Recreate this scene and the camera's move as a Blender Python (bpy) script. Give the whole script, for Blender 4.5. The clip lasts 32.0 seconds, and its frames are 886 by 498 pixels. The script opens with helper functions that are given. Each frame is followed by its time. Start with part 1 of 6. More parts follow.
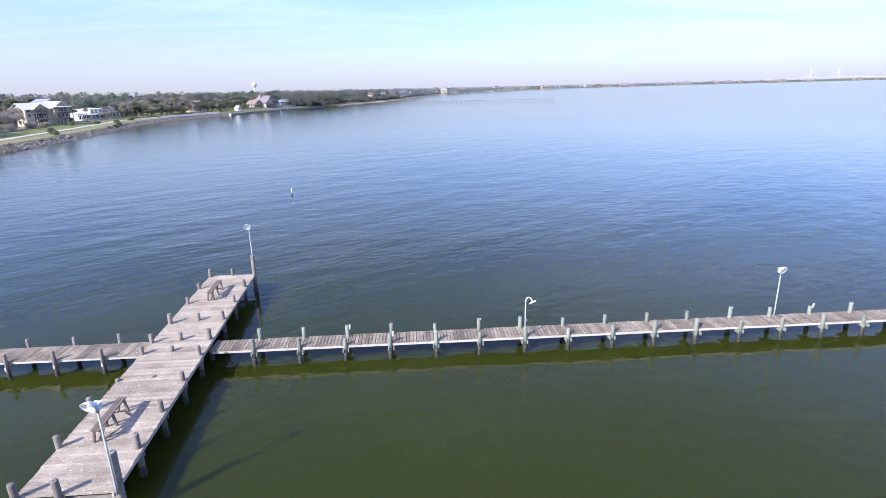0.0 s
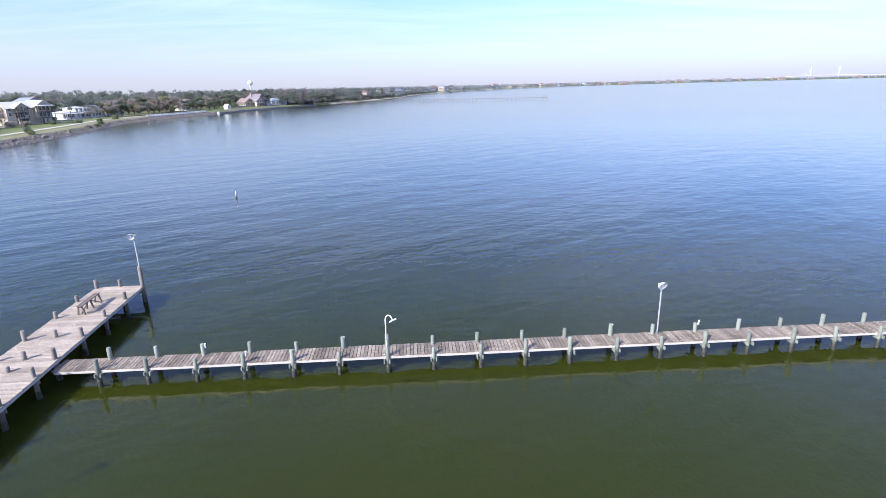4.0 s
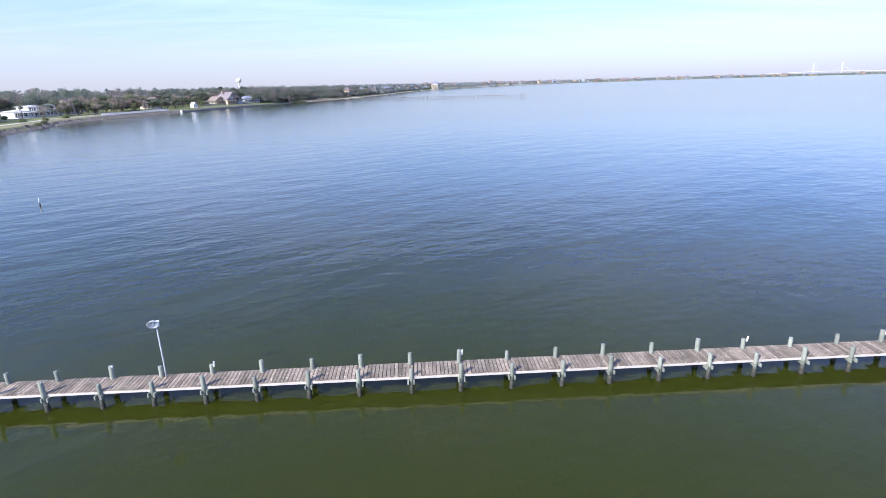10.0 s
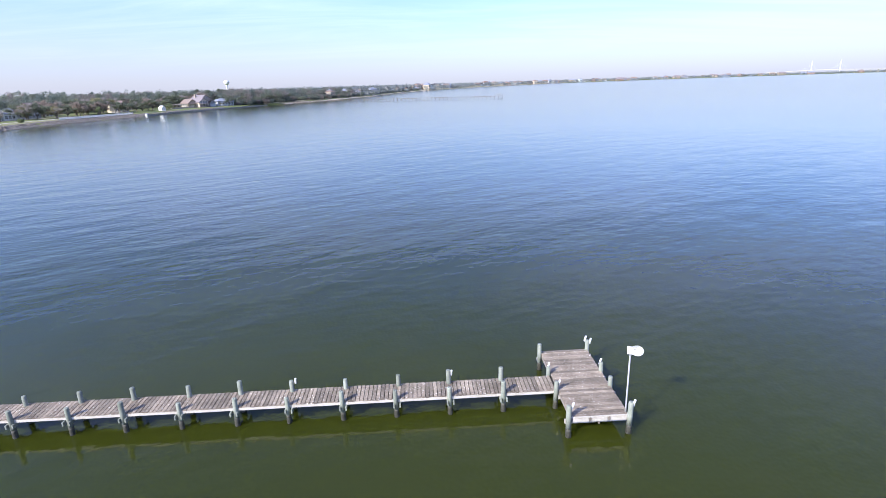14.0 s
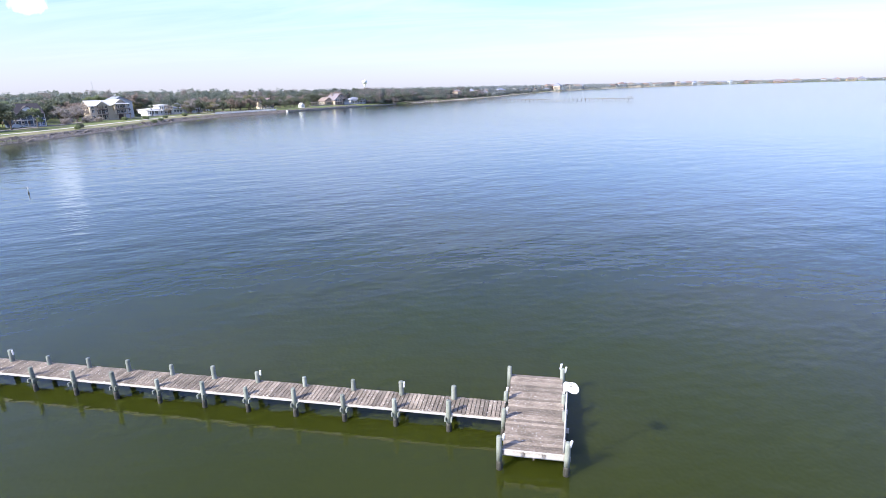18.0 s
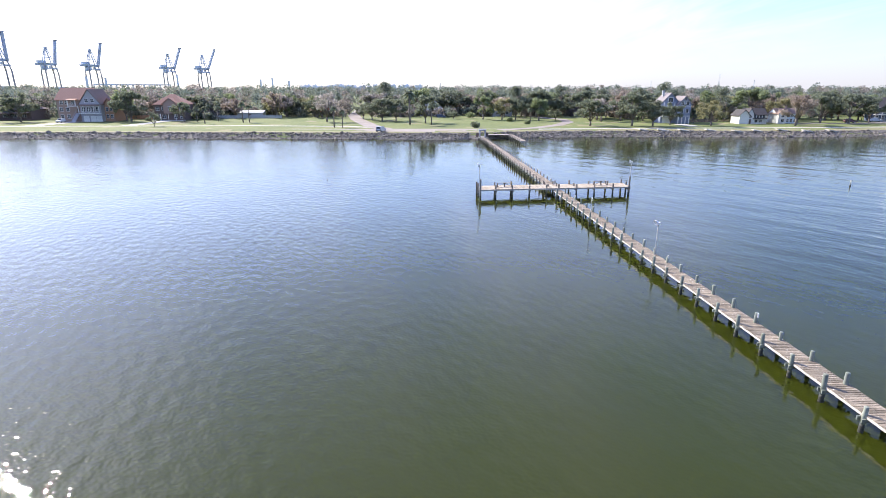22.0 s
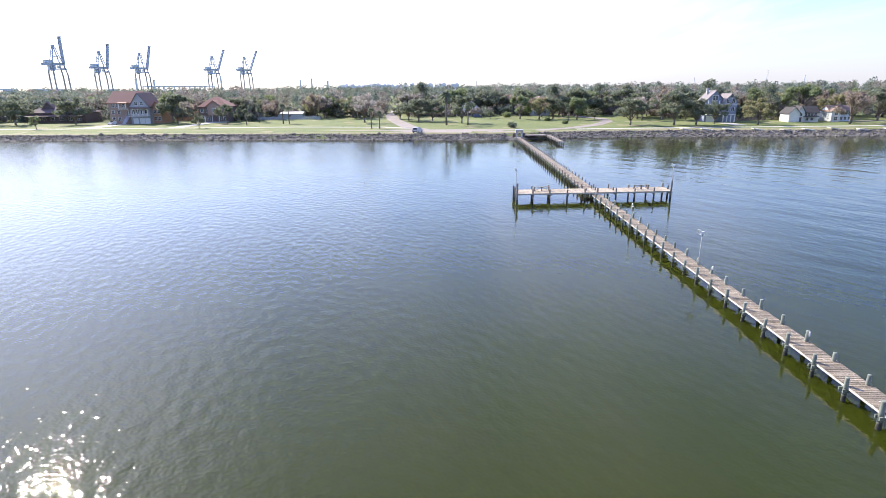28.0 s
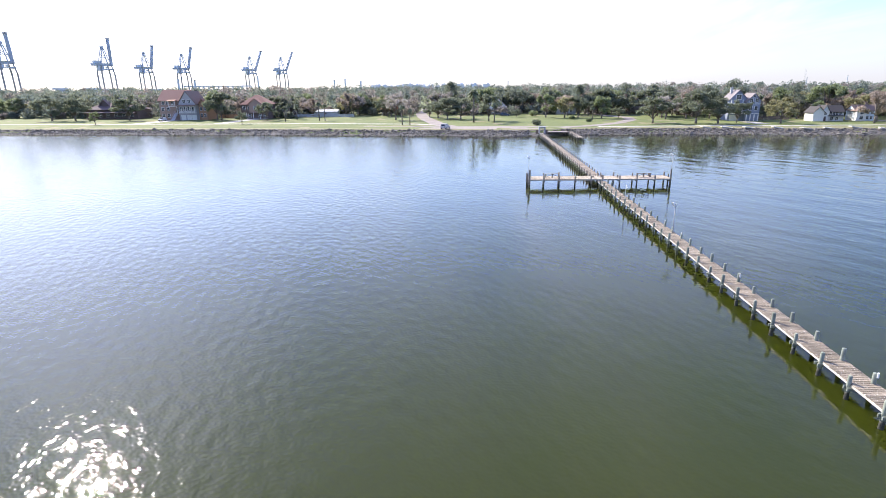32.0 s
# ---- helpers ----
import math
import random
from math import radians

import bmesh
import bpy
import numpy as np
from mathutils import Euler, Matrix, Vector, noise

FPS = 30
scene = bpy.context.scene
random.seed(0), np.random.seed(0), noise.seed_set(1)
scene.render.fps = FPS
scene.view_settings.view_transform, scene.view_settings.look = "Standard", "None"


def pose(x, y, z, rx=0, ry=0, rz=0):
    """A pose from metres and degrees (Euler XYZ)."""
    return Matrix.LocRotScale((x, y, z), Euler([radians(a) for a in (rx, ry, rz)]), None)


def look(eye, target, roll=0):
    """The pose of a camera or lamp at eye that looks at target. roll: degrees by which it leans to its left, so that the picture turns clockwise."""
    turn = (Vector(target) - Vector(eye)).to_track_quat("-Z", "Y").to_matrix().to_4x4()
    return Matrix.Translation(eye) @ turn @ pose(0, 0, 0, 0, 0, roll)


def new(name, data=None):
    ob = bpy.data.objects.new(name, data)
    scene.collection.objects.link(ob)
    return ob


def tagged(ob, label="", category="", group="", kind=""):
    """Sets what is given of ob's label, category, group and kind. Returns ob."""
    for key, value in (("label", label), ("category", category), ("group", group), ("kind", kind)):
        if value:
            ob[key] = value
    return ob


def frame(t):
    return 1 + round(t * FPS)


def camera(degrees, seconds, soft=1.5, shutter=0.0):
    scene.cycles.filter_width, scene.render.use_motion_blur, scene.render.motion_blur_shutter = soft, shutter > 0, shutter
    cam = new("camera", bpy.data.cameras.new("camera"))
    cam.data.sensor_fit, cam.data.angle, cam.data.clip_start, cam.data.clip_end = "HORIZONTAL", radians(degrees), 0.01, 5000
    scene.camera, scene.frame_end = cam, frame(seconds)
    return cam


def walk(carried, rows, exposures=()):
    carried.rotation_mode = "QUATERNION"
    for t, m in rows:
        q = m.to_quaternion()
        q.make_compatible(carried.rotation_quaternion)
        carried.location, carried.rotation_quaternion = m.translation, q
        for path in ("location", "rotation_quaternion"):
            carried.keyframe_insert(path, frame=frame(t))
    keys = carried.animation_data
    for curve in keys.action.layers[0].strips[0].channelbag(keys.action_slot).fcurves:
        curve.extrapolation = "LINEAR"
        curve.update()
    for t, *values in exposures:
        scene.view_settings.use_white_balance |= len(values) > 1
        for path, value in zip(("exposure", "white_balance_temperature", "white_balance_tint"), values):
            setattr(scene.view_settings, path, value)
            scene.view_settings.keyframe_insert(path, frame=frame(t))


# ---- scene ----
cam = camera(79.3, 32.0, soft=0.62)
# seconds, eye, target, roll
PATH = [
    (0, (-61.86, -27.466, 14.095), (-61.761, -25.553, 13.519), -1.4),
    (1, (-60.942, -27.133, 14.308), (-60.841, -25.222, 13.726), -1.5),
    (2, (-59.329, -26.859, 14.226), (-59.229, -24.946, 13.652), -1.3),
    (3, (-57.144, -26.548, 14.284), (-57.042, -24.636, 13.707), -1.4),
    (4, (-54.333, -26.197, 14.322), (-54.236, -24.286, 13.739), -1.4),
    (4.5, (-52.785, -26.047, 14.33), (-52.685, -24.138, 13.745), -1.3),
    (6.5, (-45.202, -25.199, 14.192), (-45.116, -23.29, 13.602), -1.5),
    (8, (-38.608, -24.616, 14.304), (-38.531, -22.708, 13.708), -1.5),
    (9, (-33.835, -24.266, 14.312), (-33.752, -22.357, 13.72), -1.4),
    (10, (-28.565, -23.787, 14.33), (-28.482, -21.882, 13.738), -1.5),
    (11, (-22.956, -23.399, 14.35), (-22.881, -21.496, 13.756), -1.75),
    (12, (-17.433, -23.116, 14.40), (-17.355, -21.209, 13.807), -1.85),
    (13, (-11.631, -22.794, 14.433), (-11.552, -20.885, 13.842), -1.7),
    (14, (-5.876, -22.304, 14.558), (-5.798, -20.396, 13.967), -1.8),
    (14.5, (-3.756, -22.133, 14.619), (-3.648, -20.224, 14.032), -1.3),
    (16.5, (0.984, -21.202, 14.676), (1.067, -19.293, 14.084), -1.6),
    (17, (1.087, -21.146, 14.688), (1.103, -19.236, 14.097), -1.6),
    (17.5, (1.187, -21.168, 14.713), (1.052, -19.261, 14.127), -1.4),
    (18, (1.427, -21.22, 14.739), (1.06, -19.341, 14.16), -1.3),
    (18.5, (1.63, -21.167, 14.75), (0.993, -19.361, 14.174), -1.2),
    (19, (1.849, -21.162, 14.711), (0.922, -19.484, 14.143), -1.0),
    (19.5, (2.08, -21.041, 14.751), (0.958, -19.487, 14.181), -1.2),
    (20, (2.227, -21.049, 14.726), (0.814, -19.751, 14.162), -0.9),
    (20.5, (2.396, -20.941, 14.78), (0.671, -20.102, 14.214), -0.7),
    (21, (2.549, -20.86, 14.788), (0.669, -20.479, 14.222), -0.3),
    (21.5, (2.694, -20.862, 14.795), (0.782, -20.718, 14.228), 0.0),
    (22, (2.786, -20.927, 14.826), (0.871, -20.828, 14.257), 0.0),
    (23, (2.959, -21.007, 14.958), (1.044, -20.942, 14.386), 0.1),
    (24, (2.972, -20.828, 15.541), (1.055, -20.793, 14.971), 0.1),
    (25, (2.99, -20.847, 15.659), (1.073, -20.831, 15.089), -0.3),
    (25.5, (2.946, -20.872, 15.645), (1.03, -20.865, 15.072), -0.3),
    (27.5, (2.047, -21.081, 15.613), (0.132, -21.105, 15.038), -0.5),
    (28, (2.439, -21.027, 15.581), (0.524, -21.059, 15.007), -0.6),
    (29, (4.446, -20.764, 15.409), (2.531, -20.823, 14.835), -0.6),
    (30, (7.151, -20.27, 15.232), (5.236, -20.356, 14.659), -0.6),
    (31, (9.741, -19.852, 15.193), (7.829, -19.971, 14.62), -0.5),
    (32, (12.59, -19.308, 15.017), (10.679, -19.448, 14.445), -0.5),
]
walk(cam, [(t, look(e, g, r)) for t, e, g, r in PATH], ((0, 0.74, 6350, 13), (15, 0.76, 6400, 12), (17, 0.87, 6500, 12), (20, 1.02, 6750, 11), (23, 1.0, 7080, 9), (32, 1.0, 7080, 9)))

# ---------------------------------------------------------------- light
SUN_EL, SUN_AZ = 34.6, 133.0          # elevation; heading, degrees to the left of +y
sun_way = Vector((-math.sin(radians(SUN_AZ)) * math.cos(radians(SUN_EL)),
                  math.cos(radians(SUN_AZ)) * math.cos(radians(SUN_EL)), math.sin(radians(SUN_EL))))
sun = new("sun", bpy.data.lights.new("sun", "SUN"))
sun.data.energy, sun.data.angle, sun.data.color = 4.7, radians(0.5), (1.0, 0.94, 0.86)
sun.matrix_world = look(sun_way * 500, (0, 0, 0))

world = bpy.data.worlds.new("sky")
scene.world = world
world.use_nodes = True
wn, wl = world.node_tree.nodes, world.node_tree.links
sky = wn.new("ShaderNodeTexSky")
sky.sky_type, sky.sun_disc = "NISHITA", False
sky.sun_elevation, sky.sun_rotation = radians(SUN_EL), radians(360 - SUN_AZ)
sky.air_density, sky.dust_density, sky.ozone_density = 1.0, 0.8, 3.0
PUFF = (-0.7128, 0.6888, 0.1321)          # the heading of the one small heaped cloud
# thin high cloud: streaks drawn out along one heading on a flat layer overhead
geo = wn.new("ShaderNodeTexCoord")
sep = wn.new("ShaderNodeSeparateXYZ")
wl.new(geo.outputs["Generated"], sep.inputs[0])
up = wn.new("ShaderNodeMath"); up.operation = "MAXIMUM"; up.inputs[1].default_value = 0.0
wl.new(sep.outputs["Z"], up.inputs[0])
upb = wn.new("ShaderNodeMath"); upb.operation = "ADD"; upb.inputs[1].default_value = 0.09
wl.new(up.outputs[0], upb.inputs[0])
div = wn.new("ShaderNodeVectorMath"); div.operation = "DIVIDE"
wl.new(geo.outputs["Generated"], div.inputs[0]); wl.new(upb.outputs[0], div.inputs[1])
cmap = wn.new("ShaderNodeMapping")
cmap.inputs["Rotation"].default_value[2] = radians(20)
cmap.inputs["Scale"].default_value = (0.35, 1.1, 0.0)
wl.new(div.outputs[0], cmap.inputs["Vector"])
cn = wn.new("ShaderNodeTexNoise")
cn.inputs["Scale"].default_value, cn.inputs["Detail"].default_value, cn.inputs["Roughness"].default_value = 0.9, 7, 0.62
cn.inputs["Distortion"].default_value = 0.6
wl.new(cmap.outputs[0], cn.inputs["Vector"])
cr = wn.new("ShaderNodeMapRange")
cr.inputs["From Min"].default_value, cr.inputs["From Max"].default_value = 0.42, 0.68
cr.inputs["To Min"].default_value, cr.inputs["To Max"].default_value = 0.0, 1.0
wl.new(cn.outputs["Fac"], cr.inputs["Value"])
cfade = wn.new("ShaderNodeMapRange")
cfade.inputs["From Min"].default_value, cfade.inputs["From Max"].default_value = 0.03, 0.22
wl.new(up.outputs[0], cfade.inputs["Value"])
cmul = wn.new("ShaderNodeMath"); cmul.operation = "MULTIPLY"
wl.new(cr.outputs[0], cmul.inputs[0]); wl.new(cfade.outputs[0], cmul.inputs[1])
cmix = wn.new("ShaderNodeMix"); cmix.data_type, cmix.blend_type = "RGBA", "ADD"
cmix.inputs[7].default_value = (1.9, 1.6, 1.4, 1)
# humid air evens out the sky between horizon and zenith
gam = wn.new("ShaderNodeGamma"); gam.inputs["Gamma"].default_value = 1.0
wl.new(sky.outputs[0], gam.inputs["Color"])
tint = wn.new("ShaderNodeMix"); tint.data_type, tint.blend_type = "RGBA", "MULTIPLY"
tint.inputs[0].default_value, tint.inputs[7].default_value = 1.0, (0.82, 0.935, 1.36, 1)
wl.new(gam.outputs[0], tint.inputs[6])
veil = wn.new("ShaderNodeMix"); veil.data_type = "RGBA"
veil.inputs[7].default_value = (3.45, 3.5, 4.15, 1)
low = wn.new("ShaderNodeMapRange")        # haze lies low over the horizon
low.inputs["From Min"].default_value, low.inputs["From Max"].default_value = 0.0, 0.17
low.inputs["To Min"].default_value, low.inputs["To Max"].default_value = 0.75, 0.0
wl.new(up.outputs[0], low.inputs["Value"]); wl.new(low.outputs[0], veil.inputs[0])
wl.new(tint.outputs[2], veil.inputs[6])
wl.new(cmul.outputs[0], cmix.inputs[0]); wl.new(veil.outputs[2], cmix.inputs[6])
puff_d = wn.new("ShaderNodeVectorMath"); puff_d.operation = "DISTANCE"
puff_d.inputs[1].default_value = PUFF
wl.new(geo.outputs["Generated"], puff_d.inputs[0])
puff_n = wn.new("ShaderNodeTexNoise"); puff_n.inputs["Scale"].default_value, puff_n.inputs["Detail"].default_value = 45, 5
wl.new(geo.outputs["Generated"], puff_n.inputs["Vector"])
puff_s = wn.new("ShaderNodeMath"); puff_s.operation = "MULTIPLY_ADD"; puff_s.inputs[1].default_value, puff_s.inputs[2].default_value = 0.035, -0.012
wl.new(puff_n.outputs["Fac"], puff_s.inputs[0])
puff_e = wn.new("ShaderNodeMath"); puff_e.operation = "ADD"
wl.new(puff_d.outputs["Value"], puff_e.inputs[0]); wl.new(puff_s.outputs[0], puff_e.inputs[1])
puff_m = wn.new("ShaderNodeMapRange")
puff_m.inputs["From Min"].default_value, puff_m.inputs["From Max"].default_value = 0.030, 0.020
wl.new(puff_e.outputs[0], puff_m.inputs["Value"])
cpuff = wn.new("ShaderNodeMix"); cpuff.data_type, cpuff.blend_type = "RGBA", "ADD"
cpuff.inputs[7].default_value = (4.0, 4.0, 4.0, 1)
wl.new(puff_m.outputs[0], cpuff.inputs[0]); wl.new(cmix.outputs[2], cpuff.inputs[6])
# the haze is whiter and brighter towards the sun
sun_dot = wn.new("ShaderNodeVectorMath"); sun_dot.operation = "DOT_PRODUCT"
sun_dot.inputs[1].default_value = sun_way
wl.new(geo.outputs["Generated"], sun_dot.inputs[0])
halo = wn.new("ShaderNodeMapRange"); halo.interpolation_type = "SMOOTHSTEP"
halo.inputs["From Min"].default_value, halo.inputs["From Max"].default_value = 0.25, 0.95
wl.new(sun_dot.outputs["Value"], halo.inputs["Value"])
aureole = wn.new("ShaderNodeMix"); aureole.data_type, aureole.blend_type = "RGBA", "ADD"
aureole.inputs[7].default_value = (0.9, 0.75, 0.45, 1)
wl.new(halo.outputs[0], aureole.inputs[0]); wl.new(cpuff.outputs[2], aureole.inputs[6])
back = wn["Background"]
back.inputs["Strength"].default_value = 0.129
wl.new(aureole.outputs[2], back.inputs["Color"])

# ---------------------------------------------------------------- materials


def material(name, a, b, scale=4.0, rough=0.8, bump=0.3, dist=0.01, fine=8.0, metal=0.0, rand=0.0, island=False, c=None, c_at=0.62, c_scale=2.3, stretch=(1, 1, 1), spec=0.5, coord="Object"):
    """Two colours mixed by noise at two scales, a third in patches past c_at, relief, and a spread of lightness from piece to piece."""
    m = bpy.data.materials.new(name)
    m.use_nodes = True
    n, l = m.node_tree.nodes, m.node_tree.links
    p = n["Principled BSDF"]
    p.inputs["Roughness"].default_value, p.inputs["Metallic"].default_value = rough, metal
    p.inputs["Specular IOR Level"].default_value = spec
    tc = n.new("ShaderNodeTexCoord")
    mp = n.new("ShaderNodeMapping")
    mp.inputs["Scale"].default_value = stretch
    if rand and not island:
        own = n.new("ShaderNodeObjectInfo")
        shift = n.new("ShaderNodeVectorMath")
        l.new(tc.outputs[coord], shift.inputs[0]); l.new(own.outputs["Location"], shift.inputs[1])
        l.new(shift.outputs[0], mp.inputs["Vector"])
    else:
        l.new(tc.outputs[coord], mp.inputs["Vector"])
    n1 = n.new("ShaderNodeTexNoise"); n1.inputs["Scale"].default_value, n1.inputs["Detail"].default_value = scale, 5
    n2 = n.new("ShaderNodeTexNoise"); n2.inputs["Scale"].default_value, n2.inputs["Detail"].default_value = scale * fine, 4
    for q in (n1, n2):
        l.new(mp.outputs[0], q.inputs["Vector"])
    add = n.new("ShaderNodeMath"); add.operation = "ADD"
    l.new(n1.outputs["Fac"], add.inputs[0]); l.new(n2.outputs["Fac"], add.inputs[1])
    mr = n.new("ShaderNodeMapRange")
    mr.inputs["From Min"].default_value, mr.inputs["From Max"].default_value = 0.7, 1.3
    l.new(add.outputs[0], mr.inputs["Value"])
    mix = n.new("ShaderNodeMix"); mix.data_type = "RGBA"
    mix.inputs[6].default_value, mix.inputs[7].default_value = (*a, 1), (*b, 1)
    l.new(mr.outputs[0], mix.inputs[0])
    out = mix.outputs[2]
    if c:
        n3 = n.new("ShaderNodeTexNoise"); n3.inputs["Scale"].default_value, n3.inputs["Detail"].default_value = scale * c_scale, 6
        l.new(mp.outputs[0], n3.inputs["Vector"])
        r3 = n.new("ShaderNodeMapRange"); r3.inputs["From Min"].default_value, r3.inputs["From Max"].default_value = c_at, c_at + 0.06
        l.new(n3.outputs["Fac"], r3.inputs["Value"])
        m3 = n.new("ShaderNodeMix"); m3.data_type = "RGBA"; m3.inputs[7].default_value = (*c, 1)
        l.new(out, m3.inputs[6]); l.new(r3.outputs[0], m3.inputs[0])
        out = m3.outputs[2]
    if rand:
        if island:
            src = n.new("ShaderNodeNewGeometry").outputs["Random Per Island"]
        else:
            src = n.new("ShaderNodeObjectInfo").outputs["Random"]
        rr = n.new("ShaderNodeMapRange"); rr.inputs["To Min"].default_value, rr.inputs["To Max"].default_value = 1 - rand, 1 + rand
        l.new(src, rr.inputs["Value"])
        hs = n.new("ShaderNodeHueSaturation")
        l.new(rr.outputs[0], hs.inputs["Value"]); l.new(out, hs.inputs["Color"])
        out = hs.outputs[0]
    l.new(out, p.inputs["Base Color"])
    if bump:
        bp = n.new("ShaderNodeBump"); bp.inputs["Strength"].default_value, bp.inputs["Distance"].default_value = bump, dist
        l.new(add.outputs[0], bp.inputs["Height"]); l.new(bp.outputs[0], p.inputs["Normal"])
    return m


def water_material():
    m = bpy.data.materials.new("bay_water")
    m.use_nodes = True
    n, l = m.node_tree.nodes, m.node_tree.links
    p = n["Principled BSDF"]
    p.inputs["Roughness"].default_value, p.inputs["IOR"].default_value = 0.012, 1.33
    tc = n.new("ShaderNodeTexCoord")
    # murk: silt clouds at tens of metres
    n0 = n.new("ShaderNodeTexNoise"); n0.inputs["Scale"].default_value, n0.inputs["Detail"].default_value = 0.03, 4
    l.new(tc.outputs["Object"], n0.inputs["Vector"])
    mix = n.new("ShaderNodeMix"); mix.data_type = "RGBA"
    mix.inputs[6].default_value, mix.inputs[7].default_value = (0.0236, 0.0308, 0.0039, 1), (0.0306, 0.0382, 0.0055, 1)
    l.new(n0.outputs["Fac"], mix.inputs[0]); l.new(mix.outputs[2], p.inputs["Base Color"])
    p.subsurface_method = "BURLEY"
    p.inputs["Subsurface Weight"].default_value, p.inputs["Subsurface Scale"].default_value = 1.0, 0.9
    p.inputs["Subsurface Radius"].default_value = (1.0, 1.0, 0.5)
    # gusts: glassy in the lee of the pier, ruffled to the south of it, finely roughened far out
    at = n.new("ShaderNodeSeparateXYZ"); l.new(tc.outputs["Object"], at.inputs[0])
    gust = n.new("ShaderNodeMapRange")
    for k, v in (("From Min", -16), ("From Max", -34), ("To Min", 0.55), ("To Max", 1.6)):
        gust.inputs[k].default_value = v
    l.new(at.outputs["Y"], gust.inputs["Value"])
    away = n.new("ShaderNodeVectorMath"); away.operation = "DISTANCE"; away.inputs[1].default_value = (-20, -15, 0)
    l.new(tc.outputs["Object"], away.inputs[0])
    fine = n.new("ShaderNodeMapRange")
    for k, v in (("From Min", 45), ("From Max", 230), ("To Min", 0.03), ("To Max", 0.12)):
        fine.inputs[k].default_value = v
    l.new(away.outputs["Value"], fine.inputs["Value"]); l.new(fine.outputs[0], p.inputs["Roughness"])
    calm = n.new("ShaderNodeMapRange")    # the waves lie lower far out
    for k, v in (("From Min", 70), ("From Max", 330), ("To Min", 1.0), ("To Max", 0.42)):
        calm.inputs[k].default_value = v
    l.new(away.outputs["Value"], calm.inputs["Value"])
    lee = n.new("ShaderNodeMapRange")     # and in the lee of the pier
    for k, v in (("From Min", -3), ("From Max", 22), ("To Min", 0.38), ("To Max", 1.0)):
        lee.inputs[k].default_value = v
    l.new(at.outputs["Y"], lee.inputs["Value"])
    low_wave = n.new("ShaderNodeMath"); low_wave.operation = "MULTIPLY"
    l.new(calm.outputs[0], low_wave.inputs[0]); l.new(lee.outputs[0], low_wave.inputs[1])
    prev = None
    for scale, stretch, dist, strength, turn in ((0.22, 2.3, 0.25, 0.5, 38), (0.6, 1.9, 0.085, 0.5, 12), (1.5, 1.6, 0.050, 0.55, 28), (5.2, 1.2, 0.0150, 0.6, 50)):
        mp = n.new("ShaderNodeMapping"); mp.vector_type = "TEXTURE"
        mp.inputs["Scale"].default_value = (stretch, 1, 1); mp.inputs["Rotation"].default_value[2] = radians(turn)
        l.new(tc.outputs["Object"], mp.inputs["Vector"])
        q = n.new("ShaderNodeTexNoise"); q.inputs["Scale"].default_value, q.inputs["Detail"].default_value = scale, (2 if scale < 1 else 0)
        l.new(mp.outputs[0], q.inputs["Vector"])
        b = n.new("ShaderNodeBump"); b.inputs["Strength"].default_value, b.inputs["Distance"].default_value = strength, dist
        g = n.new("ShaderNodeMath"); g.operation = "MULTIPLY"
        l.new(q.outputs["Fac"], g.inputs[0]); l.new(g.outputs[0], b.inputs["Height"])
        l.new(gust.outputs[0] if scale > 1 else low_wave.outputs[0], g.inputs[1])
        if prev:
            l.new(prev.outputs[0], b.inputs["Normal"])
        prev = b
    l.new(prev.outputs[0], p.inputs["Normal"])
    return m


WATER = water_material()
GRASS = material("grass_ground", (0.080, 0.120, 0.030), (0.165, 0.190, 0.060), 0.05, 0.95, 0.5, 0.06, 18, c=(0.22, 0.20, 0.11), c_at=0.58)
PLANK = material("weathered_plank", (0.125, 0.102, 0.077), (0.32, 0.268, 0.212), 1.3, 0.85, 0.5, 0.006, 9, rand=0.36, c=(0.78, 0.77, 0.75), c_at=0.625, c_scale=10)
PLANKS = material("weathered_planks", (0.125, 0.102, 0.077), (0.32, 0.268, 0.212), 1.3, 0.85, 0.5, 0.006, 9, rand=0.32, island=True, c=(0.78, 0.77, 0.75), c_at=0.64, c_scale=10)
DECKP = material("bleached_plank", (0.235, 0.197, 0.152), (0.45, 0.388, 0.318), 1.1, 0.85, 0.5, 0.006, 9, rand=0.2, c=(0.76, 0.75, 0.72), c_at=0.66, c_scale=8)
BEAM = material("pale_beam", (0.42, 0.395, 0.35), (0.57, 0.545, 0.50), 1.5, 0.8, 0.4, 0.005, 8)
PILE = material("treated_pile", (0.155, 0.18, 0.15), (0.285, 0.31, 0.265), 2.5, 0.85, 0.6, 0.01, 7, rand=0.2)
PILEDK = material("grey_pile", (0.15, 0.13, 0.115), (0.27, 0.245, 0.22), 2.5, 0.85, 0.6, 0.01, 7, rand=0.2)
WET = material("wet_barnacled_wood", (0.025, 0.025, 0.02), (0.07, 0.07, 0.055), 8, 0.55, 0.9, 0.02, 4)
GALV = material("galvanised_steel", (0.42, 0.43, 0.44), (0.55, 0.56, 0.57), 6, 0.45, 0.1, 0.002, 6, metal=0.7)
WHITE = material("white_enamel", (0.74, 0.75, 0.76), (0.84, 0.84, 0.84), 5, 0.4, 0.1, 0.002, 6)
ROCK = material("riprap_rock", (0.080, 0.070, 0.058), (0.31, 0.272, 0.228), 0.7, 0.9, 0.7, 0.06, 7, rand=0.35, island=True)
ASPH = material("worn_asphalt", (0.22, 0.19, 0.178), (0.31, 0.275, 0.258), 0.15, 0.9, 0.2, 0.01, 15)
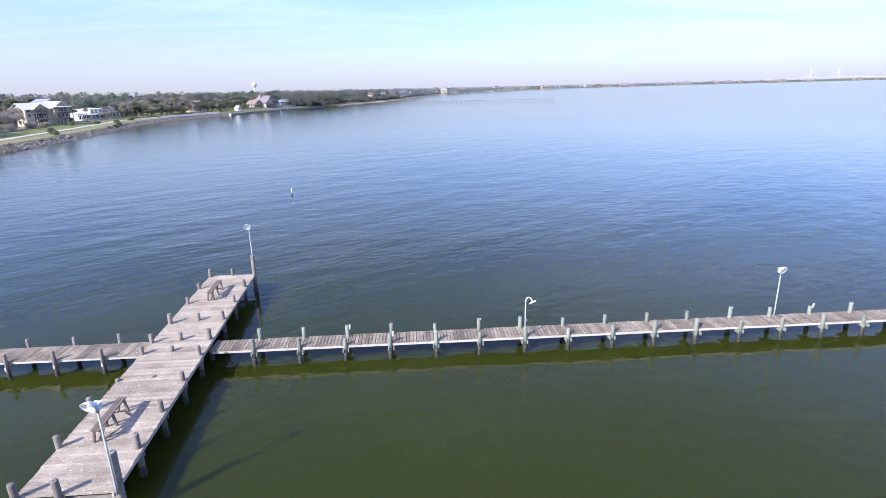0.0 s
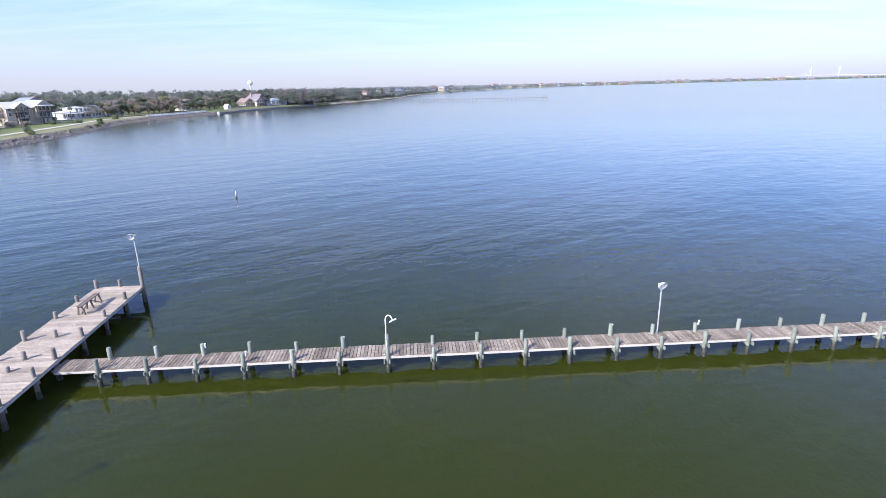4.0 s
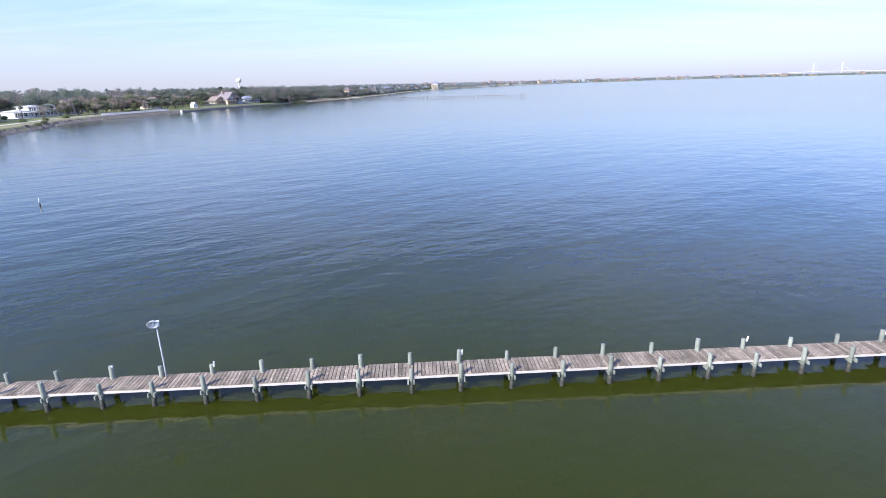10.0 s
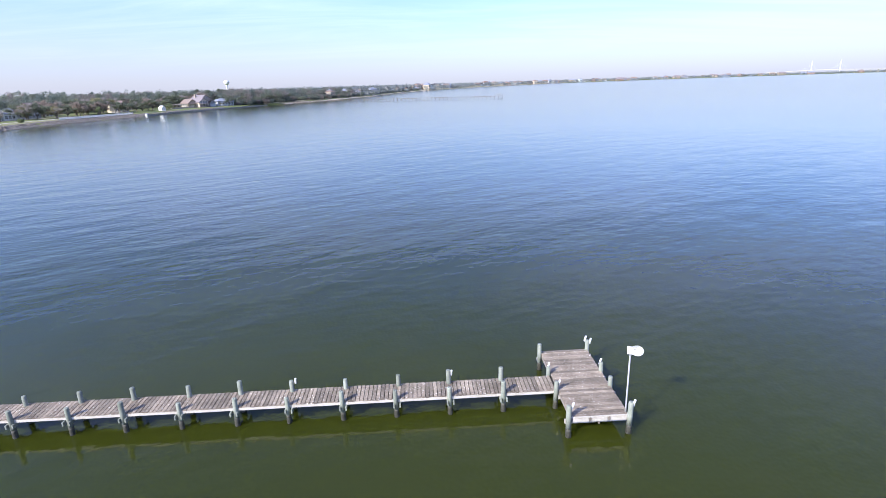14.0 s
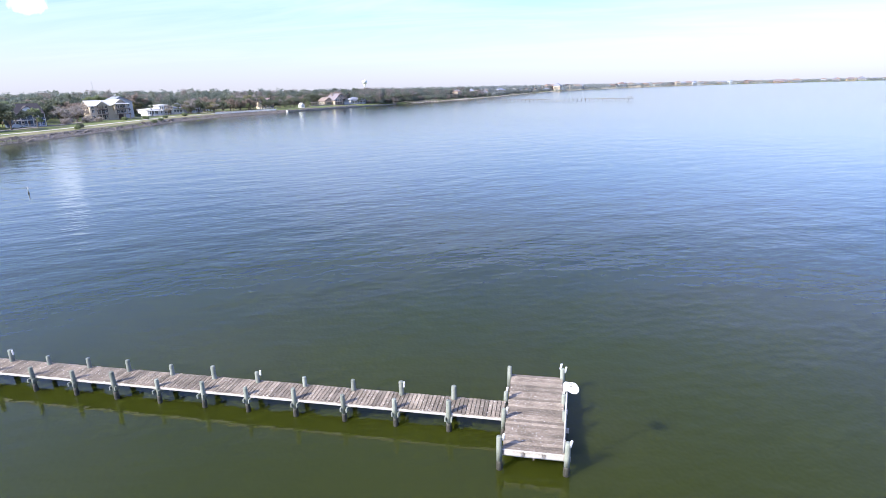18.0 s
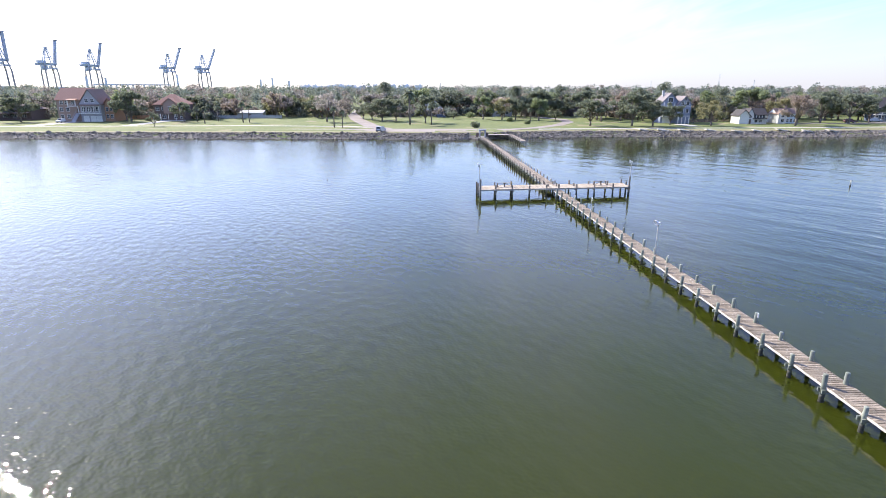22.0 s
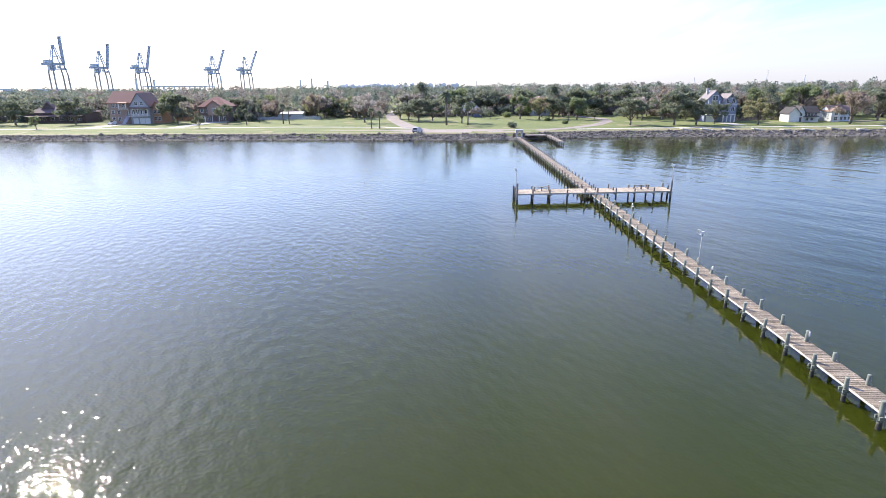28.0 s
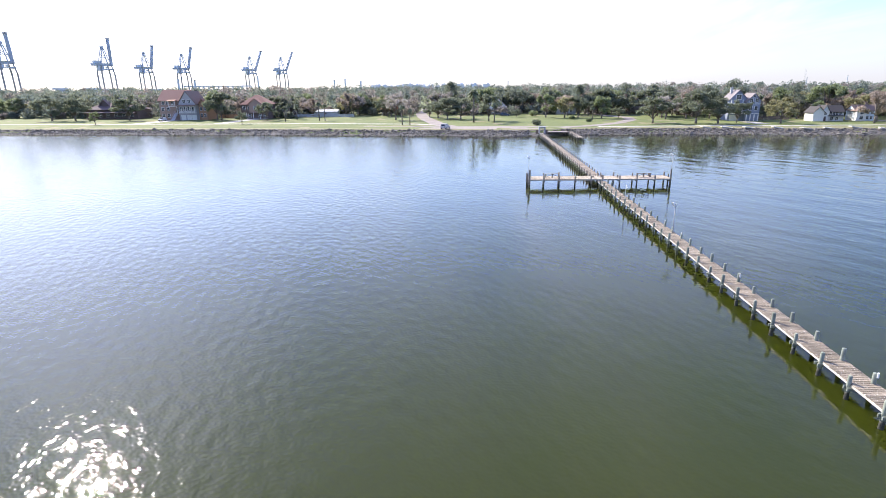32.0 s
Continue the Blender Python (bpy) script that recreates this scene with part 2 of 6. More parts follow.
CONC = material("pale_concrete", (0.42, 0.40, 0.36), (0.55, 0.53, 0.48), 0.2, 0.85, 0.2, 0.01, 15)
BARK = material("bark", (0.12, 0.10, 0.085), (0.25, 0.215, 0.185), 2.0, 0.95, 0.8, 0.03, 6)

# ---------------------------------------------------------------- mesh building


class Mesh:
    """Collects corners and faces of one part."""

    def __init__(self):
        self.v, self.f = [], []

    def add(self, verts, faces):
        k = len(self.v)
        self.v += [tuple(p) for p in verts]
        self.f += [tuple(i + k for i in q) for q in faces]
        return self

    def box(self, x, y, z, sx, sy, sz, turn=0.0, m=None):
        """A box round its centre, turned about its own upright axis, or placed by m."""
        c, s = math.cos(radians(turn)), math.sin(radians(turn))
        pts = []
        for i in (-.5, .5):
            for j in (-.5, .5):
                for k in (-.5, .5):
                    a, b = i * sx, j * sy
                    q = Vector((x + a * c - b * s, y + a * s + b * c, z + k * sz))
                    pts.append(m @ q if m else q)
        return self.add(pts, [(0, 1, 3, 2), (4, 6, 7, 5), (0, 4, 5, 1), (2, 3, 7, 6), (0, 2, 6, 4), (1, 5, 7, 3)])

    def bar(self, p, q, w, h):
        """A square bar from p to q."""
        p, q = Vector(p), Vector(q)
        m = Matrix.Translation((p + q) / 2) @ (q - p).to_track_quat("X", "Z").to_matrix().to_4x4()
        return self.box(0, 0, 0, (q - p).length, w, h, 0, m)

    def tube(self, pts, radii, n=8, caps=True):
        """A round tube along pts."""
        pts = [Vector(p) for p in pts]
        if not hasattr(radii, "__len__"):
            radii = [radii] * len(pts)
        k = len(self.v)
        for i, p in enumerate(pts):
            d = (pts[min(i + 1, len(pts) - 1)] - pts[max(i - 1, 0)]).normalized()
            a = d.cross(Vector((0, 1, 0)) if abs(d.y) < 0.9 else Vector((1, 0, 0))).normalized()
            b = d.cross(a)
            for j in range(n):
                t = 2 * math.pi * j / n
                self.v.append(tuple(p + (a * math.cos(t) + b * math.sin(t)) * radii[i]))
        for i in range(len(pts) - 1):
            for j in range(n):
                j2 = (j + 1) % n
                self.f.append((k + i * n + j, k + i * n + j2, k + (i + 1) * n + j2, k + (i + 1) * n + j))
        if caps:
            self.f.append(tuple(k + j for j in range(n))[::-1])
            e = k + (len(pts) - 1) * n
            self.f.append(tuple(e + j for j in range(n)))
        return self

    def data(self, name, mat, smooth=False):
        me = bpy.data.meshes.new(name)
        me.from_pydata(self.v, [], self.f)
        me.materials.append(mat)
        if smooth:
            me.polygons.foreach_set("use_smooth", [True] * len(me.polygons))
        me.update()
        return me


def part(name, mesh, mat, parent=None, label="", smooth=False, at=None):
    me = mesh.data(name, mat, smooth) if isinstance(mesh, Mesh) else mesh
    ob = new(name, me)
    if parent:
        ob.parent = parent
    if at is not None:
        ob.matrix_local = at
    if label:
        ob["label"] = label
    return ob


def thing(name, label, category, group="", at=None, kind=""):
    ob = new(name)
    ob.empty_display_size = 0.3
    if at is not None:
        ob.matrix_world = at
    return tagged(ob, label, category, group, kind)


def structure(name, mesh, mat, label, category, kind="structure", smooth=False):
    return tagged(part(name, mesh, mat, smooth=smooth), label, category, "", kind)


def shore_points():
    """The shoreline, from the south up the coast and round to the far side of the bay."""
    key = [(-190, -2600), (-186, -900), (-182, -350), (-180, -170), (-177, -95), (-172, -40), (-169, -8), (-175, 20), (-176, 52), (-173, 90), (-173, 125),
           (-177, 155), (-185, 200), (-197, 250), (-197, 290), (-184, 341), (-180, 372), (-166, 425), (-142, 500), (-114, 585), (-75, 760), (-23, 1100),
           (120, 1600), (450, 2250), (950, 2850), (1700, 3250), (2500, 3450), (3500, 3500)]
    out = []
    for i in range(len(key) - 1):
        p0, p1, p2, p3 = (Vector(key[max(0, min(len(key) - 1, i + k))]) for k in (-1, 0, 1, 2))
        n = max(2, min(24, int((p2 - p1).length / 6)))
        for j in range(n):
            t = j / n
            out.append(0.5 * (2 * p1 + (p2 - p0) * t + (2 * p0 - 5 * p1 + 4 * p2 - p3) * t * t + (3 * p1 - p0 - 3 * p2 + p3) * t ** 3))
    return out + [Vector(key[-1])]


SHORE = shore_points()


def shore_x(y):
    """The shoreline's x at a given y, for the coast up to about y = 2000."""
    for a, b in zip(SHORE, SHORE[1:]):
        if a.y <= y <= b.y:
            return a.x + (b.x - a.x) * (y - a.y) / (b.y - a.y)
    return SHORE[0].x


def inland(i):
    """The way inland: westward by the park, swinging round to northward on the far side."""
    p = SHORE[i]
    s = max(0.0, min(1.0, (p.y - 500) / 2200))
    a = radians(180 - 85 * s)
    return Vector((math.cos(a), math.sin(a)))


# ---------------------------------------------------------------- water and land
g = Mesh()
g.add([(-4900, -4900, 0), (4900, -4900, 0), (4900, 4900, 0), (-4900, 4900, 0)], [(0, 1, 2, 3)])
structure("water", g, WATER, "calm murky green bay water with small ripples", "water")

PROFILE = [(-6, -1.5), (-1, -0.25), (1.4, 0.7), (3.0, 1.4), (4.5, 1.72), (12, 1.85), (30, 1.9), (60, 2.0), (140, 2.1), (400, 2.2), (2300, 2.4)]
g = Mesh()
rnd = random.Random(3)
for i, p in enumerate(SHORE):
    d = inland(i)
    for off, z in PROFILE:
        q = p + d * (off + (rnd.uniform(-.5, .5) if off < 7 else 0))
        g.v.append((q.x, q.y, z + (rnd.uniform(-.1, .1) if 0 < off < 7 else 0)))
k = len(PROFILE)
for i in range(len(SHORE) - 1):
    for j in range(k - 1):
        a = i * k + j
        g.f.append((a, a + 1, a + k + 1, a + k))
structure("ground", g, GRASS, "grassy park land with dry patches along the shore", "ground", smooth=True)

# ---------------------------------------------------------------- the pier
BAY, DECK = 2.44, 0.92
rnd = random.Random(11)


def pile_mesh(top, radius, low=-1.2):
    """A round timber pile with a chamfered head; the foot below the splash line is a part of its own."""
    m = Mesh().tube([(0, 0, 0.42), (0, 0, 0.9), (0, 0, top - 0.03), (0, 0, top), (0, 0, top - 0.012)], [radius * 1.04, radius * 1.02, radius * 0.97, radius * 0.88, radius * 0.6], 12)
    w = Mesh().tube([(0, 0, low), (0, 0, 0.1), (0, 0, 0.30), (0, 0, 0.43)], [radius * 1.12, radius * 1.14, radius * 1.08, radius * 1.02], 12)
    return m, w


PILES = []
for top, radius in ((1.38, 0.105), (1.46, 0.11), (1.30, 0.10), (1.52, 0.115)):
    m, w = pile_mesh(top, radius)
    PILES.append((m.data("post", PILE, True), w.data("post_foot", WET, True)))
TALLS = []                             # the far row stands a little taller
for top, radius in ((1.48, 0.105), (1.56, 0.11), (1.42, 0.10), (1.6, 0.115)):
    m, w = pile_mesh(top, radius)
    TALLS.append((m.data("post", PILE, True), w.data("post_foot", WET, True)))
DARKS = []
for top, radius in ((1.45, 0.115), (1.55, 0.125), (1.36, 0.11)):
    m, w = pile_mesh(top, radius)
    DARKS.append((m.data("post", PILEDK, True), w.data("post_foot", WET, True)))

HIGHS = []
for top, radius in ((1.74, 0.115), (1.84, 0.125), (1.66, 0.11)):
    m, w = pile_mesh(top, radius)
    HIGHS.append((m.data("post", PILEDK, True), w.data("post_foot", WET, True)))

SLIMS = []
for top, radius in ((1.45, 0.1), (1.38, 0.095)):
    m, w = pile_mesh(top, radius)
    SLIMS.append((m.data("post", PILEDK, True), w.data("post_foot", WET, True)))


def add_pile(parent, x, y, kinds, pick=None, lean=1.2):
    me, foot = kinds[rnd.randrange(len(kinds)) if pick is None else pick]
    ob = part("post", me, None, parent, at=pose(x, y, 0, rnd.uniform(-lean, lean), rnd.uniform(-lean, lean), rnd.uniform(0, 360)))
    part("post_foot", foot, None, ob, "dark wet foot with barnacles")
    return ob


NEAR, FAR = -0.93, 0.27                # deck edges of the narrow walkway
walkway = thing("pier_walkway", "long narrow weathered plank walkway on timber piles over water", "pier")
for i in range(1, 30):
    x = -BAY * i
    add_pile(walkway, x + rnd.uniform(-.06, .06), NEAR - 0.06, PILES)
    add_pile(walkway, x + rnd.uniform(-.06, .06), FAR - 0.14, TALLS)
    for s in (-0.14, 0.14):
        part("cap_beam", Mesh().box(0, 0, 0, 0.06, FAR - NEAR + 0.5, 0.18), PILE, walkway, at=pose(x + s, (NEAR + FAR) / 2, DECK - 0.27))
# the middle beam's dark colour stands in for shade under the planks
for y in (NEAR - 0.01, (NEAR + FAR) / 2, FAR + 0.01):
    part("stringer", Mesh().box(-36.55, y, DECK - (0.3 if -.5 < y < 0 else 0.105), 72.9, 0.06, 0.13), PILEDK if -.5 < y < 0 else BEAM, walkway, "middle beam coloured dark as underdeck shade" if -.5 < y < 0 else "pale edge beam")
plank = Mesh().box(0, 0, 0, 0.156, FAR - NEAR + 0.08, 0.04).data("plank", PLANK)
rest = Mesh()
n = int(73.15 / 0.188)
for i in range(n):
    x = -0.1 - 0.188 * i
    if i < 300:
        part("plank", plank, None, walkway, at=pose(x, (NEAR + FAR) / 2 + rnd.uniform(-.015, .015), DECK - 0.02 + rnd.uniform(-.004, .004), rnd.uniform(-.4, .4), rnd.uniform(-.7, .7), rnd.uniform(-.5, .5)))
    else:
        rest.box(x, (NEAR + FAR) / 2 + rnd.uniform(-.015, .015), DECK - 0.02 + rnd.uniform(-.004, .004), 0.156, FAR - NEAR + 0.08, 0.04, rnd.uniform(-.5, .5))
tagged(part("planks", rest, PLANKS, walkway), kind="stuff")

# the platform at the seaward end
end = thing("end_platform", "small square timber platform with brown planks at the pier's end", "platform")
X0, X1, Y0, Y1 = 0.10, 2.58, -3.06, 2.82
pl = Mesh().box(0, 0, 0, X1 - X0, 0.172, 0.04).data("plank", PLANK)
for i in range(int((Y1 - Y0) / 0.188)):
    part("plank", pl, None, end, at=pose((X0 + X1) / 2 + rnd.uniform(-.015, .015), Y0 + 0.09 + 0.188 * i, DECK - 0.02 + rnd.uniform(-.003, .003), rnd.uniform(-.5, .5), 0, rnd.uniform(-.2, .2)))
# joists coloured dark so that the plank gaps look shaded
for x in (X0 + 0.05, (X0 + X1) / 2, X1 - 0.05):
    part("joist", Mesh().box(x, (Y0 + Y1) / 2, DECK - (0.16 if abs(x - 1.34) > .3 else 0.32), 0.06, Y1 - Y0, 0.2), PILEDK, end)
for y in (Y0 + 0.2, -1.0, 0.4, Y1 - 0.2):
    part("cap_beam", Mesh().box((X0 + X1) / 2, y, DECK - 0.35, X1 - X0 + 0.4, 0.08, 0.2), BEAM, end)
part("edge_strip", Mesh().box((X0 + X1) / 2, Y0 - 0.025, DECK - 0.035, X1 - X0, 0.04, 0.06), BEAM, end, "thin pale edge strip")
for x, w in ((0.52, 0.68), (1.34, 0.66), (2.16, 0.68)):
    part("fascia_board", Mesh().box(x, Y0 - 0.02, DECK - 0.17, w, 0.05, 0.17), BEAM, end, "pale front board")
for x in (0.14, 0.93, 1.75, 2.53):
    part("joist_end", Mesh().box(x, Y0 + 0.05, DECK - 0.15, 0.07, 0.2, 0.19), PILEDK, end, "dark joist end")
for x, y, k in ((0.0, -3.13, 3), (0.02, 2.52, 1), (-0.02, -1.0, 0), (-0.02, 0.46, 2), (2.62, -3.1, 3), (2.60, -0.8, 0), (2.60, 0.5, 0), (2.58, 2.7, 1)):
    add_pile(end, x, y, PILES, k)


# the wide cross deck half way out
TX, TY0, TY1, TW = -74.85, -11.2, 11.4, 3.3
TSK = -1.45 / 22.6                     # it stands a little askew
TOP = 1.2                              # and higher than the walkway


def tpos(u, v, z=0.0):
    """A place on the cross deck: u along it (north), v across it (east) from its middle line."""
    return (TX + 0.06 + v + TSK * u, u - 0.6, z)


cross = thing("cross_deck", "wide bleached plank deck crossing the pier on grey piles", "deck")
pl = Mesh().box(0, 0, 0, TW, 0.168, 0.045).data("plank", DECKP)
for i in range(int((TY1 - TY0) / 0.188)):
    u = TY0 + 0.09 + 0.188 * i
    x, y, z = tpos(u, rnd.uniform(-.02, .02), TOP + rnd.uniform(-.003, .003))
    part("plank", pl, None, cross, at=pose(x, y, z, rnd.uniform(-.5, .5), 0, rnd.uniform(-.2, .2)))
# middle joist coloured dark, painting the shade seen between planks
for v in (-TW / 2 + 0.08, 0, TW / 2 - 0.08):
    part("joist", Mesh().bar(tpos(TY0, v, TOP - (.12 if v else .3)), tpos(TY1, v, TOP - (.12 if v else .3)), 0.07, 0.16), PILEDK if v == 0 else BEAM, cross)
for u, v in ((11.1, -1.55), (11.28, 0.02), (8.65, -1.56), (5.96, -1.5), (2.86, -1.5), (0.39, -1.56), (-0.95, -1.56), (-6.07, -1.6), (-8.53, -1.62), (-11.23, -1.58), (-11.2, -0.19),
             (8.72, 1.46), (5.89, 1.46), (3.18, 1.46), (0.48, 1.46), (-1.32, 1.46), (-3.88, 1.46), (-6.39, 1.46), (-8.84, 1.46)):
    x, y, _ = tpos(u, v)
    add_pile(cross, x, y, HIGHS)
for u in (-11.0, -8.7, -6.2, -3.7, -1.2, 0.5, 3.1, 5.9, 8.7, 11.0):
    part("cap_beam", Mesh().bar(tpos(u, -1.58, TOP - 0.34), tpos(u, 1.58, TOP - 0.34), 0.08, 0.2), PILEDK, cross)
for u in (-11.0, 11.1):
    m, w = pile_mesh(2.75, 0.14)
    x, y = (tpos(u, 1.62)[0], u - 0.6) if u > 0 else (-72.32, -11.7)
    o = part("tall_post", m, PILEDK, cross, "tall pile that carries a lamp", True, pose(x, y, 0, 0, 1, 0))
    part("post_foot", w, WET, o, smooth=True)

# the landward walkway
land = thing("shore_walkway", "weathered plank walkway on piles between cross deck and shore", "pier")
LN, LF = -1.05, 0.55
rest = Mesh()
for i in range(int(92.0 / 0.19)):
    rest.box(-76.6 - 0.19 * i, (LN + LF) / 2 + rnd.uniform(-.02, .02), DECK - 0.02 + rnd.uniform(-.004, .004), 0.168, LF - LN, 0.04, rnd.uniform(-.5, .5))
tagged(part("planks", rest, PLANKS, land), kind="stuff")
for y in (LN + 0.05, LF - 0.05):
    part("stringer", Mesh().box(-122.6, y, DECK - 0.11, 92, 0.05, 0.13), BEAM, land)
for i in range(37):
    x = -78.6 - BAY * i
    add_pile(land, x, LN - 0.1, SLIMS)
    add_pile(land, x, LF + 0.1, SLIMS)
    part("cap_beam", Mesh().box(x, (LN + LF) / 2, DECK - 0.34, 0.09, LF - LN + 0.5, 0.2), BEAM, land)


def street_light(x, y, base, head, turn, label, side=1, off=0.1, tilt=25):
    """A pole with a ballast box on top and a reflector bowl on the box's side."""
    ob = thing("dock_light", label, "street lamp", "dock lights", pose(x, y, 0))
    part("pole", Mesh().tube([(0, 0, base), (0, 0, base + 0.3), (0, 0, head - 0.2)], [0.045, 0.036, 0.032], 10), POLE, ob, smooth=True)
    part("socket", Mesh().tube([(0, 0, head - 0.22), (0, 0, head - 0.1)], 0.05, 10), GALV, ob)
    at = pose(0, 0, head, 0, 0, turn)
    part("ballast_box", Mesh().box(-0.02, 0, 0.0, 0.2, 0.24, 0.22).box(-0.02, 0, 0.12, 0.23, 0.27, 0.03), WHITE, ob, at=at)
    bowl = Mesh()
    n = 20
    ring = [(-0.14, 0.06), (-0.10, 0.11), (-0.03, 0.18), (0.08, 0.25), (0.085, 0.24), (-0.02, 0.165), (-0.08, 0.10), (-0.10, 0.02)]
    for a, r in ring:
        for j in range(n):
            t = 2 * math.pi * j / n
            bowl.v.append((a, r * math.cos(t), r * math.sin(t)))
    for i in range(len(ring) - 1):
        for j in range(n):
            bowl.f.append((i * n + j, i * n + (j + 1) % n, (i + 1) * n + (j + 1) % n, (i + 1) * n + j))
    hung = at @ pose(0.22 - off * 0.6, side * off, 0.12, 0, tilt, 0)
    part("reflector", bowl, WHITE, ob, "white enamelled reflector bowl", True, hung)
    part("bulb", Mesh().tube([(-0.1, 0, 0), (-0.04, 0, 0), (0.03, 0, 0), (0.07, 0, 0)], [0.03, 0.05, 0.06, 0.02], 10), CLEAR, ob, smooth=True, at=hung)
    part("arm", Mesh().bar((0, side * 0.05, 0.06), (0.14 - off * 0.6, side * off, 0.12), 0.05, 0.05), GALV, ob, at=at)
    return ob


POLE = material("weathered_grey_steel", (0.30, 0.31, 0.32), (0.42, 0.43, 0.44), 6, 0.6, 0.1, 0.002, 6)
CLEAR = bpy.data.materials.new("lamp_glass")
CLEAR.use_nodes = True
CLEAR.node_tree.nodes["Principled BSDF"].inputs["Base Color"].default_value = (0.75, 0.75, 0.72, 1)
CLEAR.node_tree.nodes["Principled BSDF"].inputs["Roughness"].default_value = 0.15
street_light(-41.25, 0.06, DECK, 3.74, -75, "slender grey pole lamp with white bowl beside the walkway", -1)
street_light(2.5, -2.93, DECK, 3.82, -112, "slender grey pole lamp with white bowl on the end platform", 1, 0.26, 6)
street_light(-72.28, -11.9, 1.2, 4.6, -100, "pole lamp strapped to a tall grey pile", -1)
street_light(tpos(11.1, 1.62)[0] + 0.05, 10.5, 1.2, 4.85, -80, "pole lamp strapped to the tall pile by the bench", -1)

# a bent pipe with a cross piece, standing by the walkway's edge
pipe = thing("shower_pipe", "white bent standpipe shower at the walkway's edge", "shower", at=pose(-56.1, -0.98, 0))
part("riser", Mesh().tube([(0, 0, 0.6), (0, 0, 3.0), (0.04, 0, 3.14), (0.14, 0, 3.22), (0.26, 0, 3.18), (0.34, 0, 3.04), (0.36, 0, 2.92)], 0.032, 8), WHITE, pipe, smooth=True)
part("spray_head", Mesh().tube([(0.2, -0.02, 2.84), (0.36, 0, 2.92), (0.56, 0.02, 2.99)], 0.04, 8), WHITE, pipe)
part("valve", Mesh().box(0.05, 0, 1.9, 0.1, 0.08, 0.12), GALV, pipe)


def bench(u, v, turn):
    """A long backless plank bench on three trestles with slanting braces."""
    x, y, _ = tpos(u, v)
    ob = thing("bench", "long backless weathered timber bench on braced legs", "bench", "benches on the cross deck", pose(x, y, TOP + 0.022, 0, 0, turn))
    L = 2.35
    for k in (-0.085, 0.085):
        part("seat_board", Mesh().box(0, k, 0.60, L, 0.155, 0.05), BENCH, ob)
    for k in (-L / 2 + 0.14, 0, L / 2 - 0.14):
        for sgn in (-1, 1):
            part("leg", Mesh().bar((k, sgn * 0.2, 0), (k, sgn * 0.1, 0.575), 0.10, 0.07), BENCH, ob)
        part("trestle_tie", Mesh().box(k, 0, 0.53, 0.06, 0.3, 0.09), BENCH, ob)
    for sgn in (-1, 1):
        part("brace", Mesh().bar((sgn * (L / 2 - 0.16), 0, 0.05), (sgn * 0.08, 0, 0.54), 0.08, 0.045), BENCH, ob)
    return ob


BENCH = material("brown_grey_timber", (0.10, 0.078, 0.065), (0.20, 0.165, 0.14), 1.6, 0.85, 0.5, 0.006, 8)
bench(-7.3, -0.2, 93.5)
bench(7.35, -0.12, 93.5)
# short posts left standing in the middle of the cross deck
for u, v, h in ((3.16, 0.05, 0.46), (0.57, -0.1, 0.46), (-0.73, -0.12, 0.3), (-3.41, -0.09, 0.08), (-3.61, -1.62, 0.12)):
    x, y, _ = tpos(u, v)
    part("short_post", Mesh().tube([(0, 0, TOP - .3), (0, 0, TOP + h), (0, 0, TOP + h + .02)], [.115, .11, .09], 12), PILEDK, cross, smooth=True, at=pose(x, y, 0))
# life ring boxes and small white tags on the platform's piles
for x, y, z in ((2.72, 2.68, 1.42), (2.50, 2.82, 1.5), (0.13, -0.98, 1.3), (2.75, -3.16, 1.5), (0.15, -3.12, 1.5), (2.58, 0.64, 1.36), (0.02, 0.60, 1.32)):
    part("white_tube", Mesh().tube([(0, 0, -.16), (0, 0, .16)], .05, 8), WHITE, end, "short white plastic tube on a pile", at=pose(x, y, z, 12, 8, 0))
for i, s in ((2, 1), (5, 1), (11, 1), (16, 1), (18, 1), (24, 1), (26, -1), (27, 1)):
    y = FAR - 0.14 if s > 0 else NEAR - 0.06
    part("white_tube", Mesh().tube([(0, 0, -.14), (0, 0, .14)], .045, 8), WHITE, walkway, "short white plastic tube on a pile", at=pose(-BAY * i + .13, y, 1.46, 8, 6, 0))

# marker buoy
b = thing("marker_buoy", "slim white marker buoy with a dark band afloat", "buoy", at=pose(-79.3, 49.1, 0, 3, 2, 0) @ Matrix.Scale(0.75, 4))
part("float", Mesh().tube([(0, 0, -.4), (0, 0, .1), (0, 0, .35)], [.16, .16, .1], 12), WET, b, "dark waterline band", True)
part("spar", Mesh().tube([(0, 0, .35), (0, 0, .9), (0, 0, 1.25), (0, 0, 1.3)], [.1, .1, .1, .04], 12), WHITE, b, smooth=True)

f = thing("crab_float", "small dark fishing float on the water", "float", at=pose(-89.8, -36.1, 0, 4, 3, 0) @ Matrix.Scale(.6, 4))
part("ball", Mesh().tube([(0, 0, -.2), (0, 0, -.05), (0, 0, .12), (0, 0, .22), (0, 0, .26)], [.08, .18, .2, .12, .03], 12), WET, f, smooth=True)
part("stick", Mesh().tube([(0, 0, .24), (0, 0, .42)], .025, 6), WET, f)

# ---------------------------------------------------------------- trees


